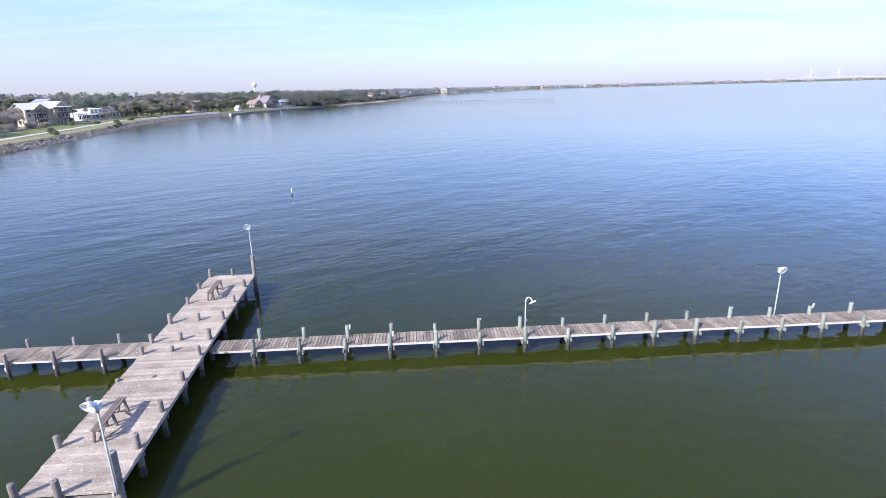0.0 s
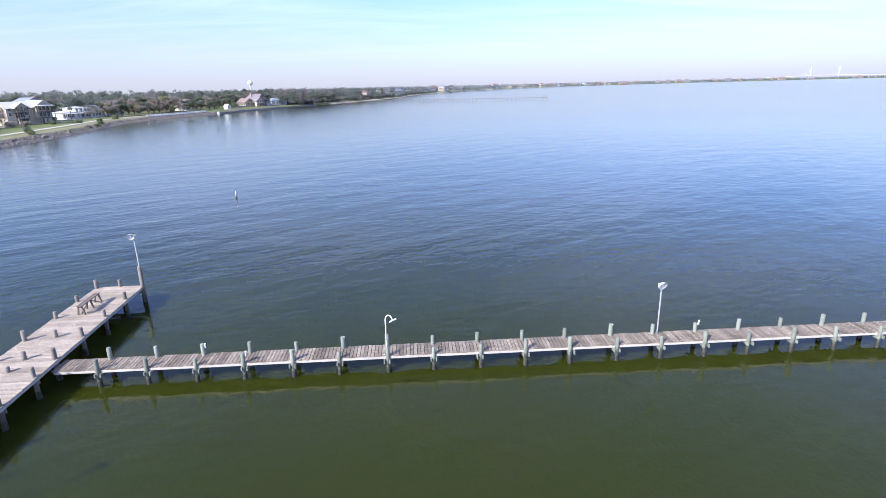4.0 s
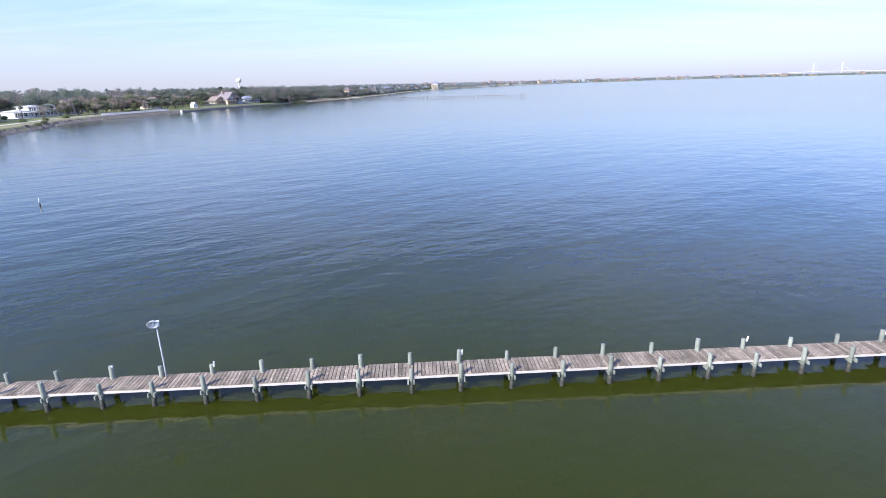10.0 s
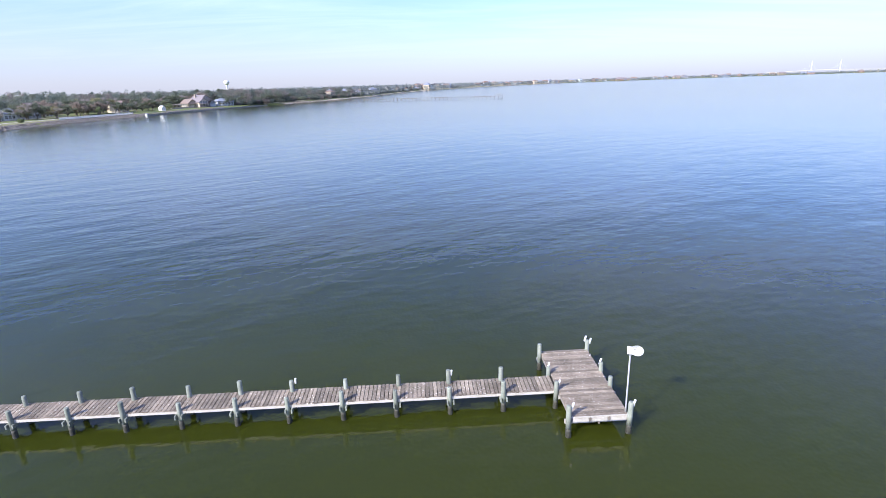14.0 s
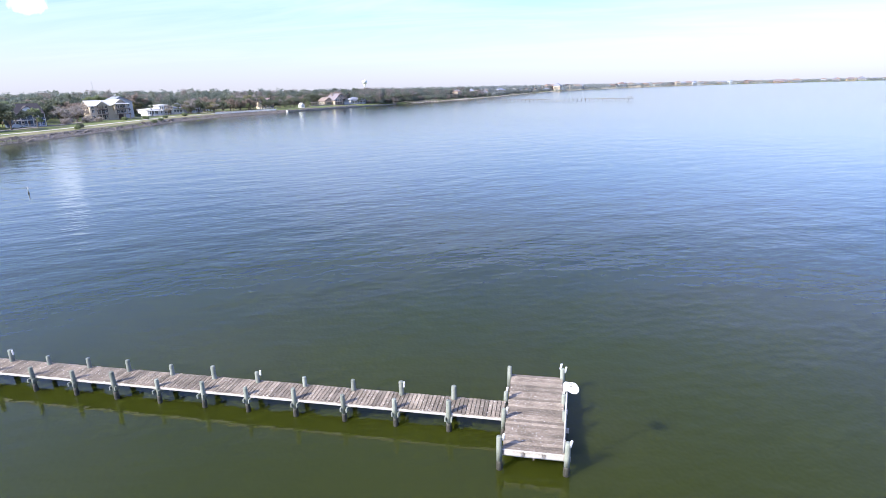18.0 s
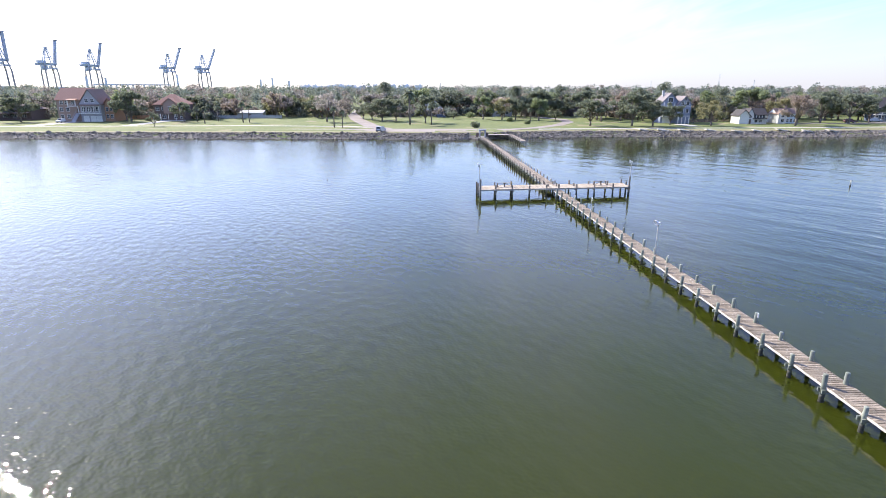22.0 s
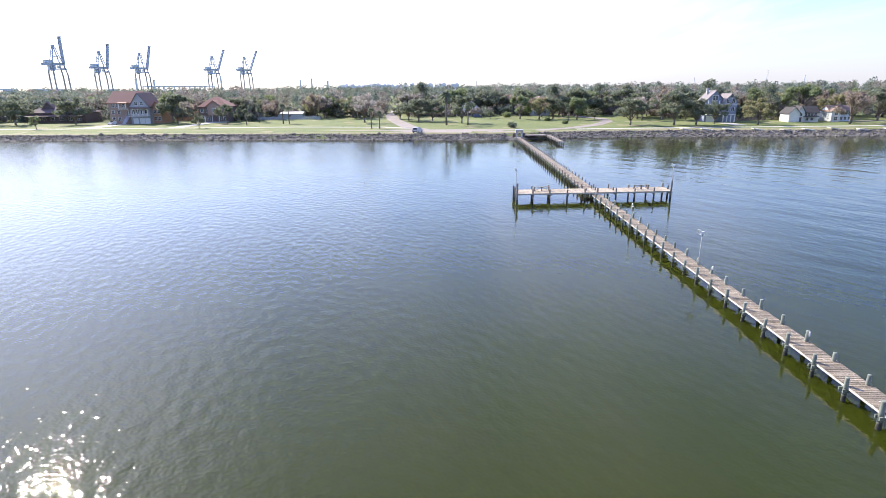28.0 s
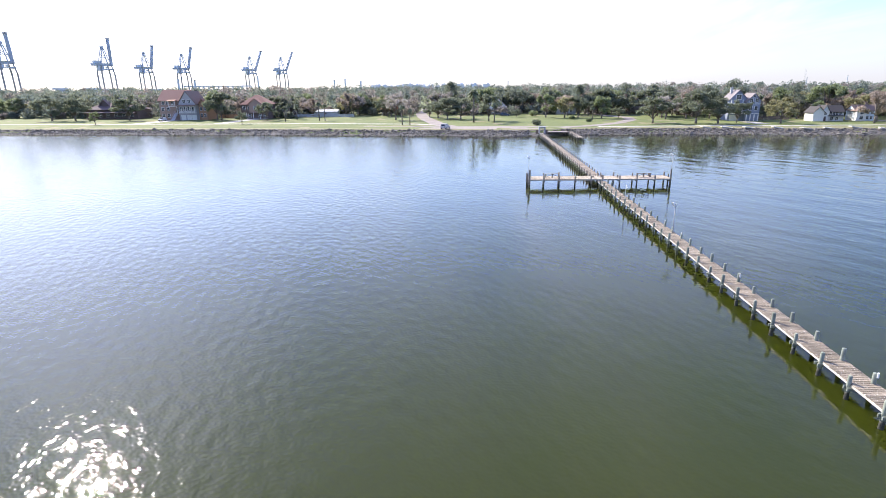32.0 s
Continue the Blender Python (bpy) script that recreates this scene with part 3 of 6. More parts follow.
def leaf_cloud(rng, blobs, count, size):
    """Small three-cornered leaf sprays scattered through the given blobs (x, y, z, radius, flatness)."""
    tot = sum(b[3] ** 2 for b in blobs)
    out = []
    for bx, by, bz, r, fl in blobs:
        n = max(5, int(count * r * r / tot))
        d = rng.normal(size=(n, 3)); d /= np.linalg.norm(d, axis=1)[:, None]
        rad = r * rng.uniform(0.3, 1.1, n) ** 0.7
        c = d * rad[:, None] * (1, 1, fl) + (bx, by, bz)
        a = rng.normal(size=(n, 3)); a /= np.linalg.norm(a, axis=1)[:, None]
        b = np.cross(a, rng.normal(size=(n, 3))); b /= np.linalg.norm(b, axis=1)[:, None]
        s = size * rng.uniform(0.5, 1.35, n)[:, None]
        out.append(np.stack([c - a * s - b * s * .6, c + a * s * .9 - b * s * .5, c + a * s * .1 + b * s * .8], 1))
    return np.concatenate(out)


def sprays(name, q, mat):
    """One mesh of loose leaf sprays."""
    n, k = q.shape[:2]
    me = bpy.data.meshes.new(name)
    me.vertices.add(n * k); me.loops.add(n * k); me.polygons.add(n)
    me.vertices.foreach_set("co", q.reshape(-1).astype(np.float32))
    me.loops.foreach_set("vertex_index", np.arange(n * k, dtype=np.int32))
    me.polygons.foreach_set("loop_start", np.arange(0, n * k, k, dtype=np.int32))
    me.materials.append(mat)
    me.update(calc_edges=True)
    return me


def foliage(name, a, b):
    # leaf colours are lifted and turned bluer to imitate distance haze
    a, b = ((1.15 * q[0], 1.18 * q[1], 1.32 * q[2]) for q in (a, b))
    m = material(name, a, b, 0.35, 0.75, 0.0, 0.01, 9, rand=0.35, island=True)
    n, l = m.node_tree.nodes, m.node_tree.links
    p = n["Principled BSDF"]
    t = n.new("ShaderNodeBsdfTranslucent")
    l.new(p.inputs["Base Color"].links[0].from_socket, t.inputs["Color"])
    p.inputs["Specular IOR Level"].default_value = 0.2
    x = n.new("ShaderNodeMixShader"); x.inputs[0].default_value = 0.55
    l.new(p.outputs[0], x.inputs[1]); l.new(t.outputs[0], x.inputs[2])
    l.new(x.outputs[0], n["Material Output"].inputs["Surface"])
    return m


OAK = foliage("oak_leaves", (0.121, 0.140, 0.086), (0.218, 0.236, 0.155))
GREEN = foliage("fresh_leaves", (0.155, 0.190, 0.090), (0.255, 0.285, 0.145))
YELLOW = foliage("yellowing_leaves", (0.230, 0.225, 0.115), (0.335, 0.310, 0.165))
RUST = foliage("rusty_leaves", (0.235, 0.190, 0.145), (0.335, 0.275, 0.210))
GREY = foliage("bare_twigs", (0.265, 0.236, 0.196), (0.391, 0.356, 0.299))
PINE = foliage("pine_needles", (0.115, 0.138, 0.092), (0.196, 0.218, 0.149))
FROND = foliage("palm_fronds", (0.138, 0.161, 0.103), (0.241, 0.265, 0.172))
RED = foliage("red_leaves", (0.414, 0.127, 0.092), (0.517, 0.207, 0.138))


def broad_tree(seed, height, spread, leaf, count=3600, size=0.3, flat=0.7):
    """Trunk with forking limbs and twigs, and a crown of many small leaf clumps on their ends, with gaps between."""
    rng = np.random.default_rng(seed)
    t = Mesh()
    fork = height * rng.uniform(0.16, 0.26)
    r0 = 0.03 * height
    t.tube([(0, 0, -0.3), (0.05, 0, fork * .5), (0, 0.05, fork)], [r0 * 1.3, r0, r0 * .9], 8)
    blobs = []
    n = int(rng.integers(8, 11))
    for i in range(n):
        a = i * 2.4 + rng.uniform(-.5, .5)
        rr = spread * (rng.uniform(0.55, 0.95) if i < n - 3 else rng.uniform(0.1, 0.4))
        h = height * (rng.uniform(0.42, 0.74) if i < n - 3 else rng.uniform(0.76, 0.9))
        tip = np.array((math.cos(a) * rr, math.sin(a) * rr, h))
        mid = (tip[0] * .45, tip[1] * .45, fork + (h - fork) * .62)
        t.tube([(0, 0, fork * .9), mid, tuple(tip)], [r0 * .55, r0 * .32, r0 * .1], 6)
        for _ in range(int(rng.integers(4, 7))):
            p = tip * (1, 1, 1) + rng.normal(size=3) * (spread * .17, spread * .17, height * .055) - (tip[0] * .12, tip[1] * .12, 0)
            t.tube([mid, tuple(p)], [r0 * .14, r0 * .05], 4)
            blobs.append((*p, spread * rng.uniform(0.13, 0.24), flat))
    q = leaf_cloud(rng, blobs, count, size)
    q[:, :, 2] = np.maximum(q[:, :, 2], height * 0.13)
    return t.data("trunk", BARK, True), sprays("crown", q, leaf)


def pine_tree(seed, height):
    rng = np.random.default_rng(seed)
    t = Mesh().tube([(0, 0, -.3), (.1, 0, height * .5), (0, .1, height * .95)], [height * .017, height * .013, height * .004], 7)
    blobs = []
    for i in range(9):
        z = height * rng.uniform(0.55, 0.97)
        r = height * 0.13 * (1.25 - z / height) * rng.uniform(1.2, 2.4)
        a = rng.uniform(0, 6.3)
        blobs.append((math.cos(a) * r, math.sin(a) * r, z, r * 1.1 + .5, 0.6))
        t.tube([(0, 0, z - .6), (math.cos(a) * r, math.sin(a) * r, z)], [.08, .03], 5)
    return t.data("trunk", BARK, True), sprays("crown", leaf_cloud(rng, blobs, 1800, 0.28), PINE)


def palm_tree(seed, height):
    """A cabbage palm: bare trunk, round head of drooping fan fronds with a dry skirt."""
    rng = np.random.default_rng(seed)
    t = Mesh().tube([(0, 0, -.3), (.1, 0, height * .4), (.05, .1, height * .86)], [.26, .2, .2], 8)
    q = []
    for i in range(46):
        a, e = rng.uniform(0, 6.3), rng.uniform(-0.7, 1.35)
        L = rng.uniform(1.3, 2.0)
        for s in range(5):
            u0, u1 = s / 5, (s + 1) / 5
            def at(u, w):
                r = L * u * math.cos(e); z = L * u * math.sin(e) - 0.75 * L * u * u * .8
                return (math.cos(a) * r - math.sin(a) * w, math.sin(a) * r + math.cos(a) * w, height * .88 + z)
            w0, w1 = .06 + .36 * math.sin(math.pi * min(1, u0 * 1.05)), .06 + .36 * math.sin(math.pi * min(1, u1 * 1.05))
            q.append([at(u0, -w0), at(u0, w0), at(u1, w1), at(u1, -w1)])
    return t.data("trunk", BARK, True), sprays("crown", np.array(q), FROND)


KINDS = {
    "oak": ([broad_tree(s, 10, 6.4, OAK, 4200, .30) for s in (1, 2, 3, 17)], 10, "oak_tree", "dark green live oak with a broad crown on grass"),
    "green": ([broad_tree(s, 10, 5.2, GREEN, 3600, .28, .85) for s in (4, 5)], 10, "leafy_tree", "light green broadleaf tree on grass"),
    "yellow": ([broad_tree(s, 9, 5.0, YELLOW, 3200, .27, .85) for s in (6, 7)], 9, "yellowing_tree", "yellow-green autumn tree on grass"),
    "rust": ([broad_tree(s, 10, 5.2, RUST, 2700, .26, .9) for s in (8, 9)], 10, "rusty_tree", "russet brown autumn tree with thinning leaves"),
    "grey": ([broad_tree(s, 9, 4.6, GREY, 1700, .22, .9) for s in (10, 11)], 9, "bare_tree", "nearly bare grey-brown winter tree"),
    "red": ([broad_tree(12, 6, 3.0, RED, 1500, .22, .9)], 6, "red_tree", "small red-leaved tree on grass"),
    "pine": ([pine_tree(s, 17) for s in (13, 14)], 17, "pine_tree", "tall dark pine above the other trees"),
    "palm": ([palm_tree(s, 8) for s in (15, 16)], 8, "palm_tree", "cabbage palm with a round head of fronds"),
}
trnd = random.Random(21)


def tree(kind, x, y, height, wide=1.0, z=1.85):
    meshes, h0, name, label = KINDS[kind]
    trunk, crown = meshes[trnd.randrange(len(meshes))]
    s = height / h0
    ob = thing(name, label, "tree", "trees along the shore", pose(x, y, z, 0, 0, trnd.uniform(0, 360)) @ Matrix.Diagonal((s * wide, s * wide, s, 1)))
    part("trunk", trunk, None, ob)
    part("crown", crown, None, ob)
    return ob


for k, x, y, h, w in (
        ("palm", -240, -106, 6.8, 1), ("palm", -230, -92.3, 8.8, 1), ("palm", -231, -90, 7.5, 1), ("palm", -197.5, -50, 7.8, 1), ("palm", -197, -47, 6.6, 1),
        ("palm", -212.6, -22.7, 13.6, 1), ("palm", -211.4, -14.4, 8.9, 1), ("palm", -227, 27.8, 6.2, 1.2), ("palm", -222, -105, 7, 1), ("palm", -250, -113, 8, 1),
        ("green", -209, -183, 5.4, .9), ("oak", -207, -118, 5.3, .8), ("grey", -232.7, -58, 12.4, 1), ("oak", -237, -35, 9.8, 1.1), ("oak", -257, -45, 6.5, 1.2), ("oak", -245, -40, 9, 1.1),
        ("oak", -238, -29, 9.5, 1), ("oak", -222.3, -16.5, 10.9, .9), ("oak", -254, -2.7, 3.9, 1.3), ("oak", -202.6, 45.8, 9.6, 1.15), ("oak", -200.3, 61, 12.2, 1.05), ("oak", -199.2, 68.6, 9.4, 1.1),
        ("yellow", -245.6, 18.8, 10.3, 1), ("green", -247, 10.3, 10.9, .9), ("oak", -246, 25, 9.5, .9), ("yellow", -199, 91, 8.6, 1.1), ("green", -226, 121.7, 14.2, 1.15), ("rust", -197.5, 123, 12.2, .95),
        ("red", -270, -66, 8, 1), ("oak", -240, 42, 5, 1), ("green", -238, 34, 10, 1)):
    tree(k, x, y, h, w)

# ---------------------------------------------------------------- shore, roads


def ground_z(x, y):
    off = shore_x(y) - x
    for (a, za), (c, zc) in zip(PROFILE, PROFILE[1:]):
        if a <= off <= c:
            return za + (zc - za) * (off - a) / (c - a)
    return PROFILE[-1][1] if off > 0 else -1.5


def strip(pts, width):
    """A paved band along pts, a few centimetres proud of the land."""
    dense = []
    for a, c in zip(pts, pts[1:]):
        a, c = Vector(a), Vector(c)
        n = max(1, int((c - a).length / 4))
        dense += [a + (c - a) * j / n for j in range(n)]
    dense.append(Vector(pts[-1]))
    m = Mesh()
    for i, p in enumerate(dense):
        d = (dense[min(i + 1, len(dense) - 1)] - dense[max(i - 1, 0)]).normalized()
        s = Vector((-d.y, d.x)) * width / 2
        for q, dz in ((p + s * 1.01, -0.12), (p + s, 0.05), (p - s, 0.05), (p - s * 1.01, -0.12)):
            m.v.append((q.x, q.y, ground_z(q.x, q.y) + dz))
    for i in range(len(dense) - 1):
        for j in range(3):
            a = i * 4 + j
            m.f.append((a, a + 1, a + 5, a + 4))
    return m


structure("path", strip([(-212, -330), (-210, -200), (-209, -82), (-203, -45), (-196, -36)], 2.6), CONC, "pale concrete footpath through the shore grass", "path")
structure("path.001", strip([(-186, 22), (-188, 60), (-188, 100), (-190, 150), (-201, 210), (-213, 265), (-206, 320)], 2.8), CONC, "pale concrete footpath along the bank", "path")
structure("plaza", strip([(-184, -64), (-183, -34), (-182, -12), (-181, 12)], 14), ASPH, "worn reddish asphalt turning place at the pier head", "road")
structure("road", strip([(-186, -30), (-200, -36), (-222, -41), (-250, -47), (-290, -53), (-420, -60)], 6.0), ASPH, "worn reddish asphalt road through the park", "road")
structure("road.001", strip([(-182, 8), (-192, 22), (-206, 34), (-226, 44), (-246, 47), (-262, 42), (-300, 36)], 4.5), ASPH, "narrow curving park drive", "road")
structure("driveway", strip([(-196, 84), (-210, 84)], 5), CONC, "pale concrete driveway to the blue house", "driveway")
structure("driveway.001", strip([(-210, -166), (-239, -165)], 6), CONC, "pale concrete driveway to the brick house", "driveway")
structure("driveway.002", strip([(-210, -130), (-244, -129)], 5), CONC, "pale concrete driveway to the red-roofed house", "driveway")
structure("street", strip([(-214, 130), (-212, 160), (-222, 200), (-236, 240), (-232, 300), (-214, 340)], 4.5), ASPH, "narrow street behind the bank", "road")

bank = Mesh()
for a, c in zip(SHORE, SHORE[1:]):
    if -340 < a.y < 344:
        wide = 7.0 if a.y < 40 else 9.5
        for o0, o1 in ((3.2, 4.5), (4.5, wide)):
            bank.add([(p.x - o, p.y, ground_z(p.x - o, p.y) + .06) for p, o in ((a, o0), (c, o0), (c, o1), (a, o1))], [(0, 1, 2, 3)])
structure("dry_bank", bank, material("dry_bank_grass", (0.17, 0.165, 0.075), (0.27, 0.245, 0.14), 0.25, 0.95, 0.6, 0.08, 10, c=(0.13, 0.15, 0.05), c_at=0.58), "dry olive-brown grass on top of the bank", "grass")
# riprap: broken rock piled against the bank
rng = np.random.default_rng(5)


def rock(m, x, y, z, s):
    """A rough stone of a few flat faces."""
    pts = []
    ico = [(0, 0, 1), (.9, 0, .45), (.28, .85, .45), (-.72, .53, .45), (-.72, -.53, .45), (.28, -.85, .45), (.72, .53, -.45), (-.28, .85, -.45), (-.9, 0, -.45), (-.28, -.85, -.45), (.72, -.53, -.45), (0, 0, -1)]
    sc = s * rng.uniform(0.55, 1.15, 3) * (1, 1, 0.75)
    a = rng.uniform(0, 6.28)
    for p in ico:
        q = np.array(p) * sc * rng.uniform(0.75, 1.2)
        pts.append((x + q[0] * math.cos(a) - q[1] * math.sin(a), y + q[0] * math.sin(a) + q[1] * math.cos(a), z + q[2]))
    m.add(pts, [(0, 1, 2), (0, 2, 3), (0, 3, 4), (0, 4, 5), (0, 5, 1), (1, 6, 2), (2, 7, 3), (3, 8, 4), (4, 9, 5), (5, 10, 1), (2, 6, 7), (3, 7, 8), (4, 8, 9), (5, 9, 10), (1, 10, 6), (6, 11, 7), (7, 11, 8), (8, 11, 9), (9, 11, 10), (10, 11, 6)])


bed = Mesh()
for a, c in zip(SHORE, SHORE[1:]):
    if -340 < a.y < 440:
        for o0, o1 in ((-2.0, 1.4), (1.4, 3.6)):
            q = [(p.x - o, p.y, ground_z(p.x - o, p.y) + .12) for p, o in ((a, o0), (c, o0), (c, o1), (a, o1))]
            bed.add(q, [(0, 1, 2, 3)])
structure("gravel_bed", bed, material("dark_rubble", (0.07, 0.065, 0.06), (0.24, 0.22, 0.20), 1.2, 0.95, 0.9, 0.1, 4), "dark rubble bed between the shore rocks", "gravel")
rocks = Mesh()
for i in range(14500):
    y = rng.uniform(-330, 430) if i > 3600 else rng.uniform(-190, 140)
    if (-3 < y < 3.5 and rng.uniform() < 0.8) or (y > 135 and rng.uniform() < 0.45):
        continue
    off = rng.uniform(-0.7, 3.4 if y < 135 else 2.6)
    x = shore_x(y) - off
    rock(rocks, x, y, ground_z(x, y) + rng.uniform(-0.1, 0.15), rng.uniform(0.22, 0.5) if rng.uniform() < .9 else rng.uniform(.45, .85))
riprap = thing("riprap", "broken grey rock piled along the water's edge", "rocks", kind="structure")
tagged(part("rocks", rocks, ROCK, riprap), kind="stuff")
ROCKP = material("riprap_stone", (0.085, 0.074, 0.062), (0.33, 0.290, 0.243), 0.7, 0.9, 0.7, 0.06, 7, rand=0.35)
variants = []
for i in range(8):
    m = Mesh()
    rock(m, 0, 0, 0, rng.uniform(0.5, 0.75))
    variants.append(m.data("rock", ROCKP))
for i in range(290):
    y = rng.uniform(-40, -4) if i < 145 else rng.uniform(14, 75)
    x = shore_x(y) - rng.uniform(-0.4, 3.2)
    part("rock", variants[i % 8], None, riprap, at=pose(x, y, ground_z(x, y) + rng.uniform(0.0, 0.2), rng.uniform(-20, 20), rng.uniform(-20, 20), rng.uniform(0, 360)))
for y, L, t in ((64, 4.5, 82), (71, 5.0, 95), (79.5, 3.6, 88), (88, 4.2, 100), (95, 3.2, 85), (104, 4.0, 92), (112, 3.0, 80), (57, 3.2, 98), (121, 3.6, 95)):
    x = shore_x(y) - rng.uniform(3.0, 4.8)
    sl = thing("concrete_slab", "pale broken concrete slab lying on the rocks", "slab", "slabs on the bank", pose(x, y, ground_z(x, y) + 0.22, 3, 8, t))
    part("slab", Mesh().box(0, 0, 0, L, 1.9, 0.3).box(L * .3, .5, -.2, 1.1, .8, .3, 20), CONC, sl)

# ---------------------------------------------------------------- houses


def plain(name, col, rough=0.8, k=0.85, scale=0.8, bump=0.2, **kw):
    return material(name, tuple(c * k for c in col), col, scale, rough, bump, 0.01, 8, **kw)


GLASS = bpy.data.materials.new("window_glass")
GLASS.use_nodes = True
gp = GLASS.node_tree.nodes["Principled BSDF"]
gp.inputs["Base Color"].default_value, gp.inputs["Roughness"].default_value, gp.inputs["IOR"].default_value = (0.03, 0.04, 0.05, 1), 0.08, 1.5
TRIM = plain("white_trim", (0.78, 0.78, 0.76), 0.6)
WALLS = {"brick": plain("pinkish_brick", (0.36, 0.26, 0.22)), "stone": plain("pale_grey_stucco", (0.42, 0.42, 0.45)), "orange": plain("orange_brick", (0.45, 0.27, 0.17)), "tan": plain("tan_stucco", (0.44, 0.36, 0.28)), "cream": plain("cream_stucco", (0.62, 0.54, 0.43)),
         "white": plain("white_siding", (0.78, 0.78, 0.76)), "blue": plain("slate_blue_siding", (0.25, 0.29, 0.38)), "pale": plain("pale_blue_siding", (0.62, 0.70, 0.76)), "dark": plain("dark_brown_siding", (0.16, 0.12, 0.11)),
         "navy": plain("navy_siding", (0.10, 0.14, 0.23)), "grey": plain("grey_siding", (0.45, 0.47, 0.50))}
ROOFS = {"red": plain("red_tile_roof", (0.42, 0.22, 0.17), 0.85, 0.7, 2), "brown": plain("brown_shingle_roof", (0.26, 0.19, 0.16), 0.9, 0.7, 2), "dark": plain("charcoal_shingle_roof", (0.07, 0.065, 0.07), 0.9, 0.7, 2),
         "metal": plain("pale_metal_roof", (0.62, 0.62, 0.60), 0.45, 0.9, 2), "slate": plain("blue_grey_roof", (0.26, 0.29, 0.36), 0.7, 0.8, 2), "tanr": plain("tan_shingle_roof", (0.25, 0.20, 0.175), 0.9, 0.8, 2), "lilac": plain("weathered_lilac_roof", (0.24, 0.215, 0.23), 0.9, 0.75, 2), "purple": plain("plum_shingle_roof", (0.20, 0.15, 0.155), 0.9, 0.75, 2)}
FRAME = Mesh()
ticks = (-.54, -.46, -.025, .025, .46, .54)
for x in (0.0, 0.065):
    FRAME.v += [(x, a, c) for a in ticks for c in ticks]
for i in range(5):
    for j in range(5):
        a = i * 6 + j
        if i in (0, 2, 4) or j in (0, 2, 4):
            FRAME.f.append((a + 36, a + 42, a + 43, a + 37))
        else:
            FRAME.f += [(a, a + 36, a + 37, a + 1), (a + 6, a + 7, a + 43, a + 42), (a, a + 6, a + 42, a + 36), (a + 1, a + 37, a + 43, a + 7)]
for k in range(5):
    FRAME.f += [(k, k + 1, k + 37, k + 36), (30 + k, 66 + k, 67 + k, 31 + k), (k * 6, k * 6 + 36, k * 6 + 42, k * 6 + 6), (k * 6 + 5, k * 6 + 11, k * 6 + 47, k * 6 + 41)]
FRAME = FRAME.data("window", TRIM)
PANE = Mesh().box(0.012, 0, 0, 0.02, 0.96, 0.96).data("pane", GLASS)


def volume(ob, x, y, w, d, z0, eave, ridge, wall, roof, kind="gable", along="y", over=0.5):
    """One block of a house with its roof: w along the front (y), d deep (x), centred at x, y of the house."""
    hw, hd = w / 2, d / 2
    m = Mesh().box(x, y, (z0 + eave) / 2, d, w, eave - z0)
    r, t = Mesh(), 0.22
    if kind == "gable":
        if along == "y":            # the ridge runs along the front
            for s in (-1, 1):
                m.add([(x - hd, y + s * hw, eave), (x + hd, y + s * hw, eave), (x, y + s * hw, ridge)], [(0, 1, 2)])
            sl = (ridge - eave) / hd
            for s in (-1, 1):
                e = (x + s * (hd + over), eave - over * sl + .02)
                q = [(e[0], y - hw - over, e[1]), (e[0], y + hw + over, e[1]), (x, y + hw + over, ridge + .02), (x, y - hw - over, ridge + .02)]
                r.add(q + [(a, b, c + t) for a, b, c in q], [(0, 1, 2, 3), (4, 5, 6, 7), (0, 1, 5, 4), (1, 2, 6, 5), (3, 0, 4, 7)])
        else:
            for s in (-1, 1):
                m.add([(x + s * hd, y - hw, eave), (x + s * hd, y + hw, eave), (x + s * hd, y, ridge)], [(0, 1, 2)])
            sl = (ridge - eave) / hw
            for s in (-1, 1):
                e = (y + s * (hw + over), eave - over * sl + .02)
                q = [(x - hd - over, e[0], e[1]), (x + hd + over, e[0], e[1]), (x + hd + over, y, ridge + .02), (x - hd - over, y, ridge + .02)]
                r.add(q + [(a, b, c + t) for a, b, c in q], [(0, 1, 2, 3), (4, 5, 6, 7), (0, 1, 5, 4), (1, 2, 6, 5), (3, 0, 4, 7)])
    else:
        k = max(0.1, hw - hd) if w >= d else 0.1
        kx = 0.0 if w >= d else hd - hw
        base = [(x - hd - over, y - hw - over, eave), (x + hd + over, y - hw - over, eave), (x + hd + over, y + hw + over, eave), (x - hd - over, y + hw + over, eave)]
        top = [(x - kx, y - k, ridge), (x + kx, y - k, ridge), (x + kx, y + k, ridge), (x - kx, y + k, ridge)]
        r.add(base + [(a, b, c + .2) for a, b, c in base] + top, [(3, 2, 1, 0), (0, 1, 5, 4), (1, 2, 6, 5), (2, 3, 7, 6), (3, 0, 4, 7), (4, 5, 9, 8), (5, 6, 10, 9), (6, 7, 11, 10), (7, 4, 8, 11), (8, 9, 10, 11)])
    part("wall", m, WALLS[wall], ob)
    part("roof", r, ROOFS[roof], ob)


def windows(ob, face, at, ys, zs, w=1.1, h=1.5):
    """Windows on a face of a block: face 'front' or 'back' at x, 'south' or 'north' at y."""
    turn = {"front": 0, "north": 90, "back": 180, "south": -90}[face]
    for z in zs:
        for v in ys:
            p = (at, v) if face in ("front", "back") else (v, at)
            o = part("window", FRAME, None, ob, at=pose(p[0], p[1], z, 0, 0, turn) @ Matrix.Diagonal((1, w, h, 1)))
            part("pane", PANE, None, o)


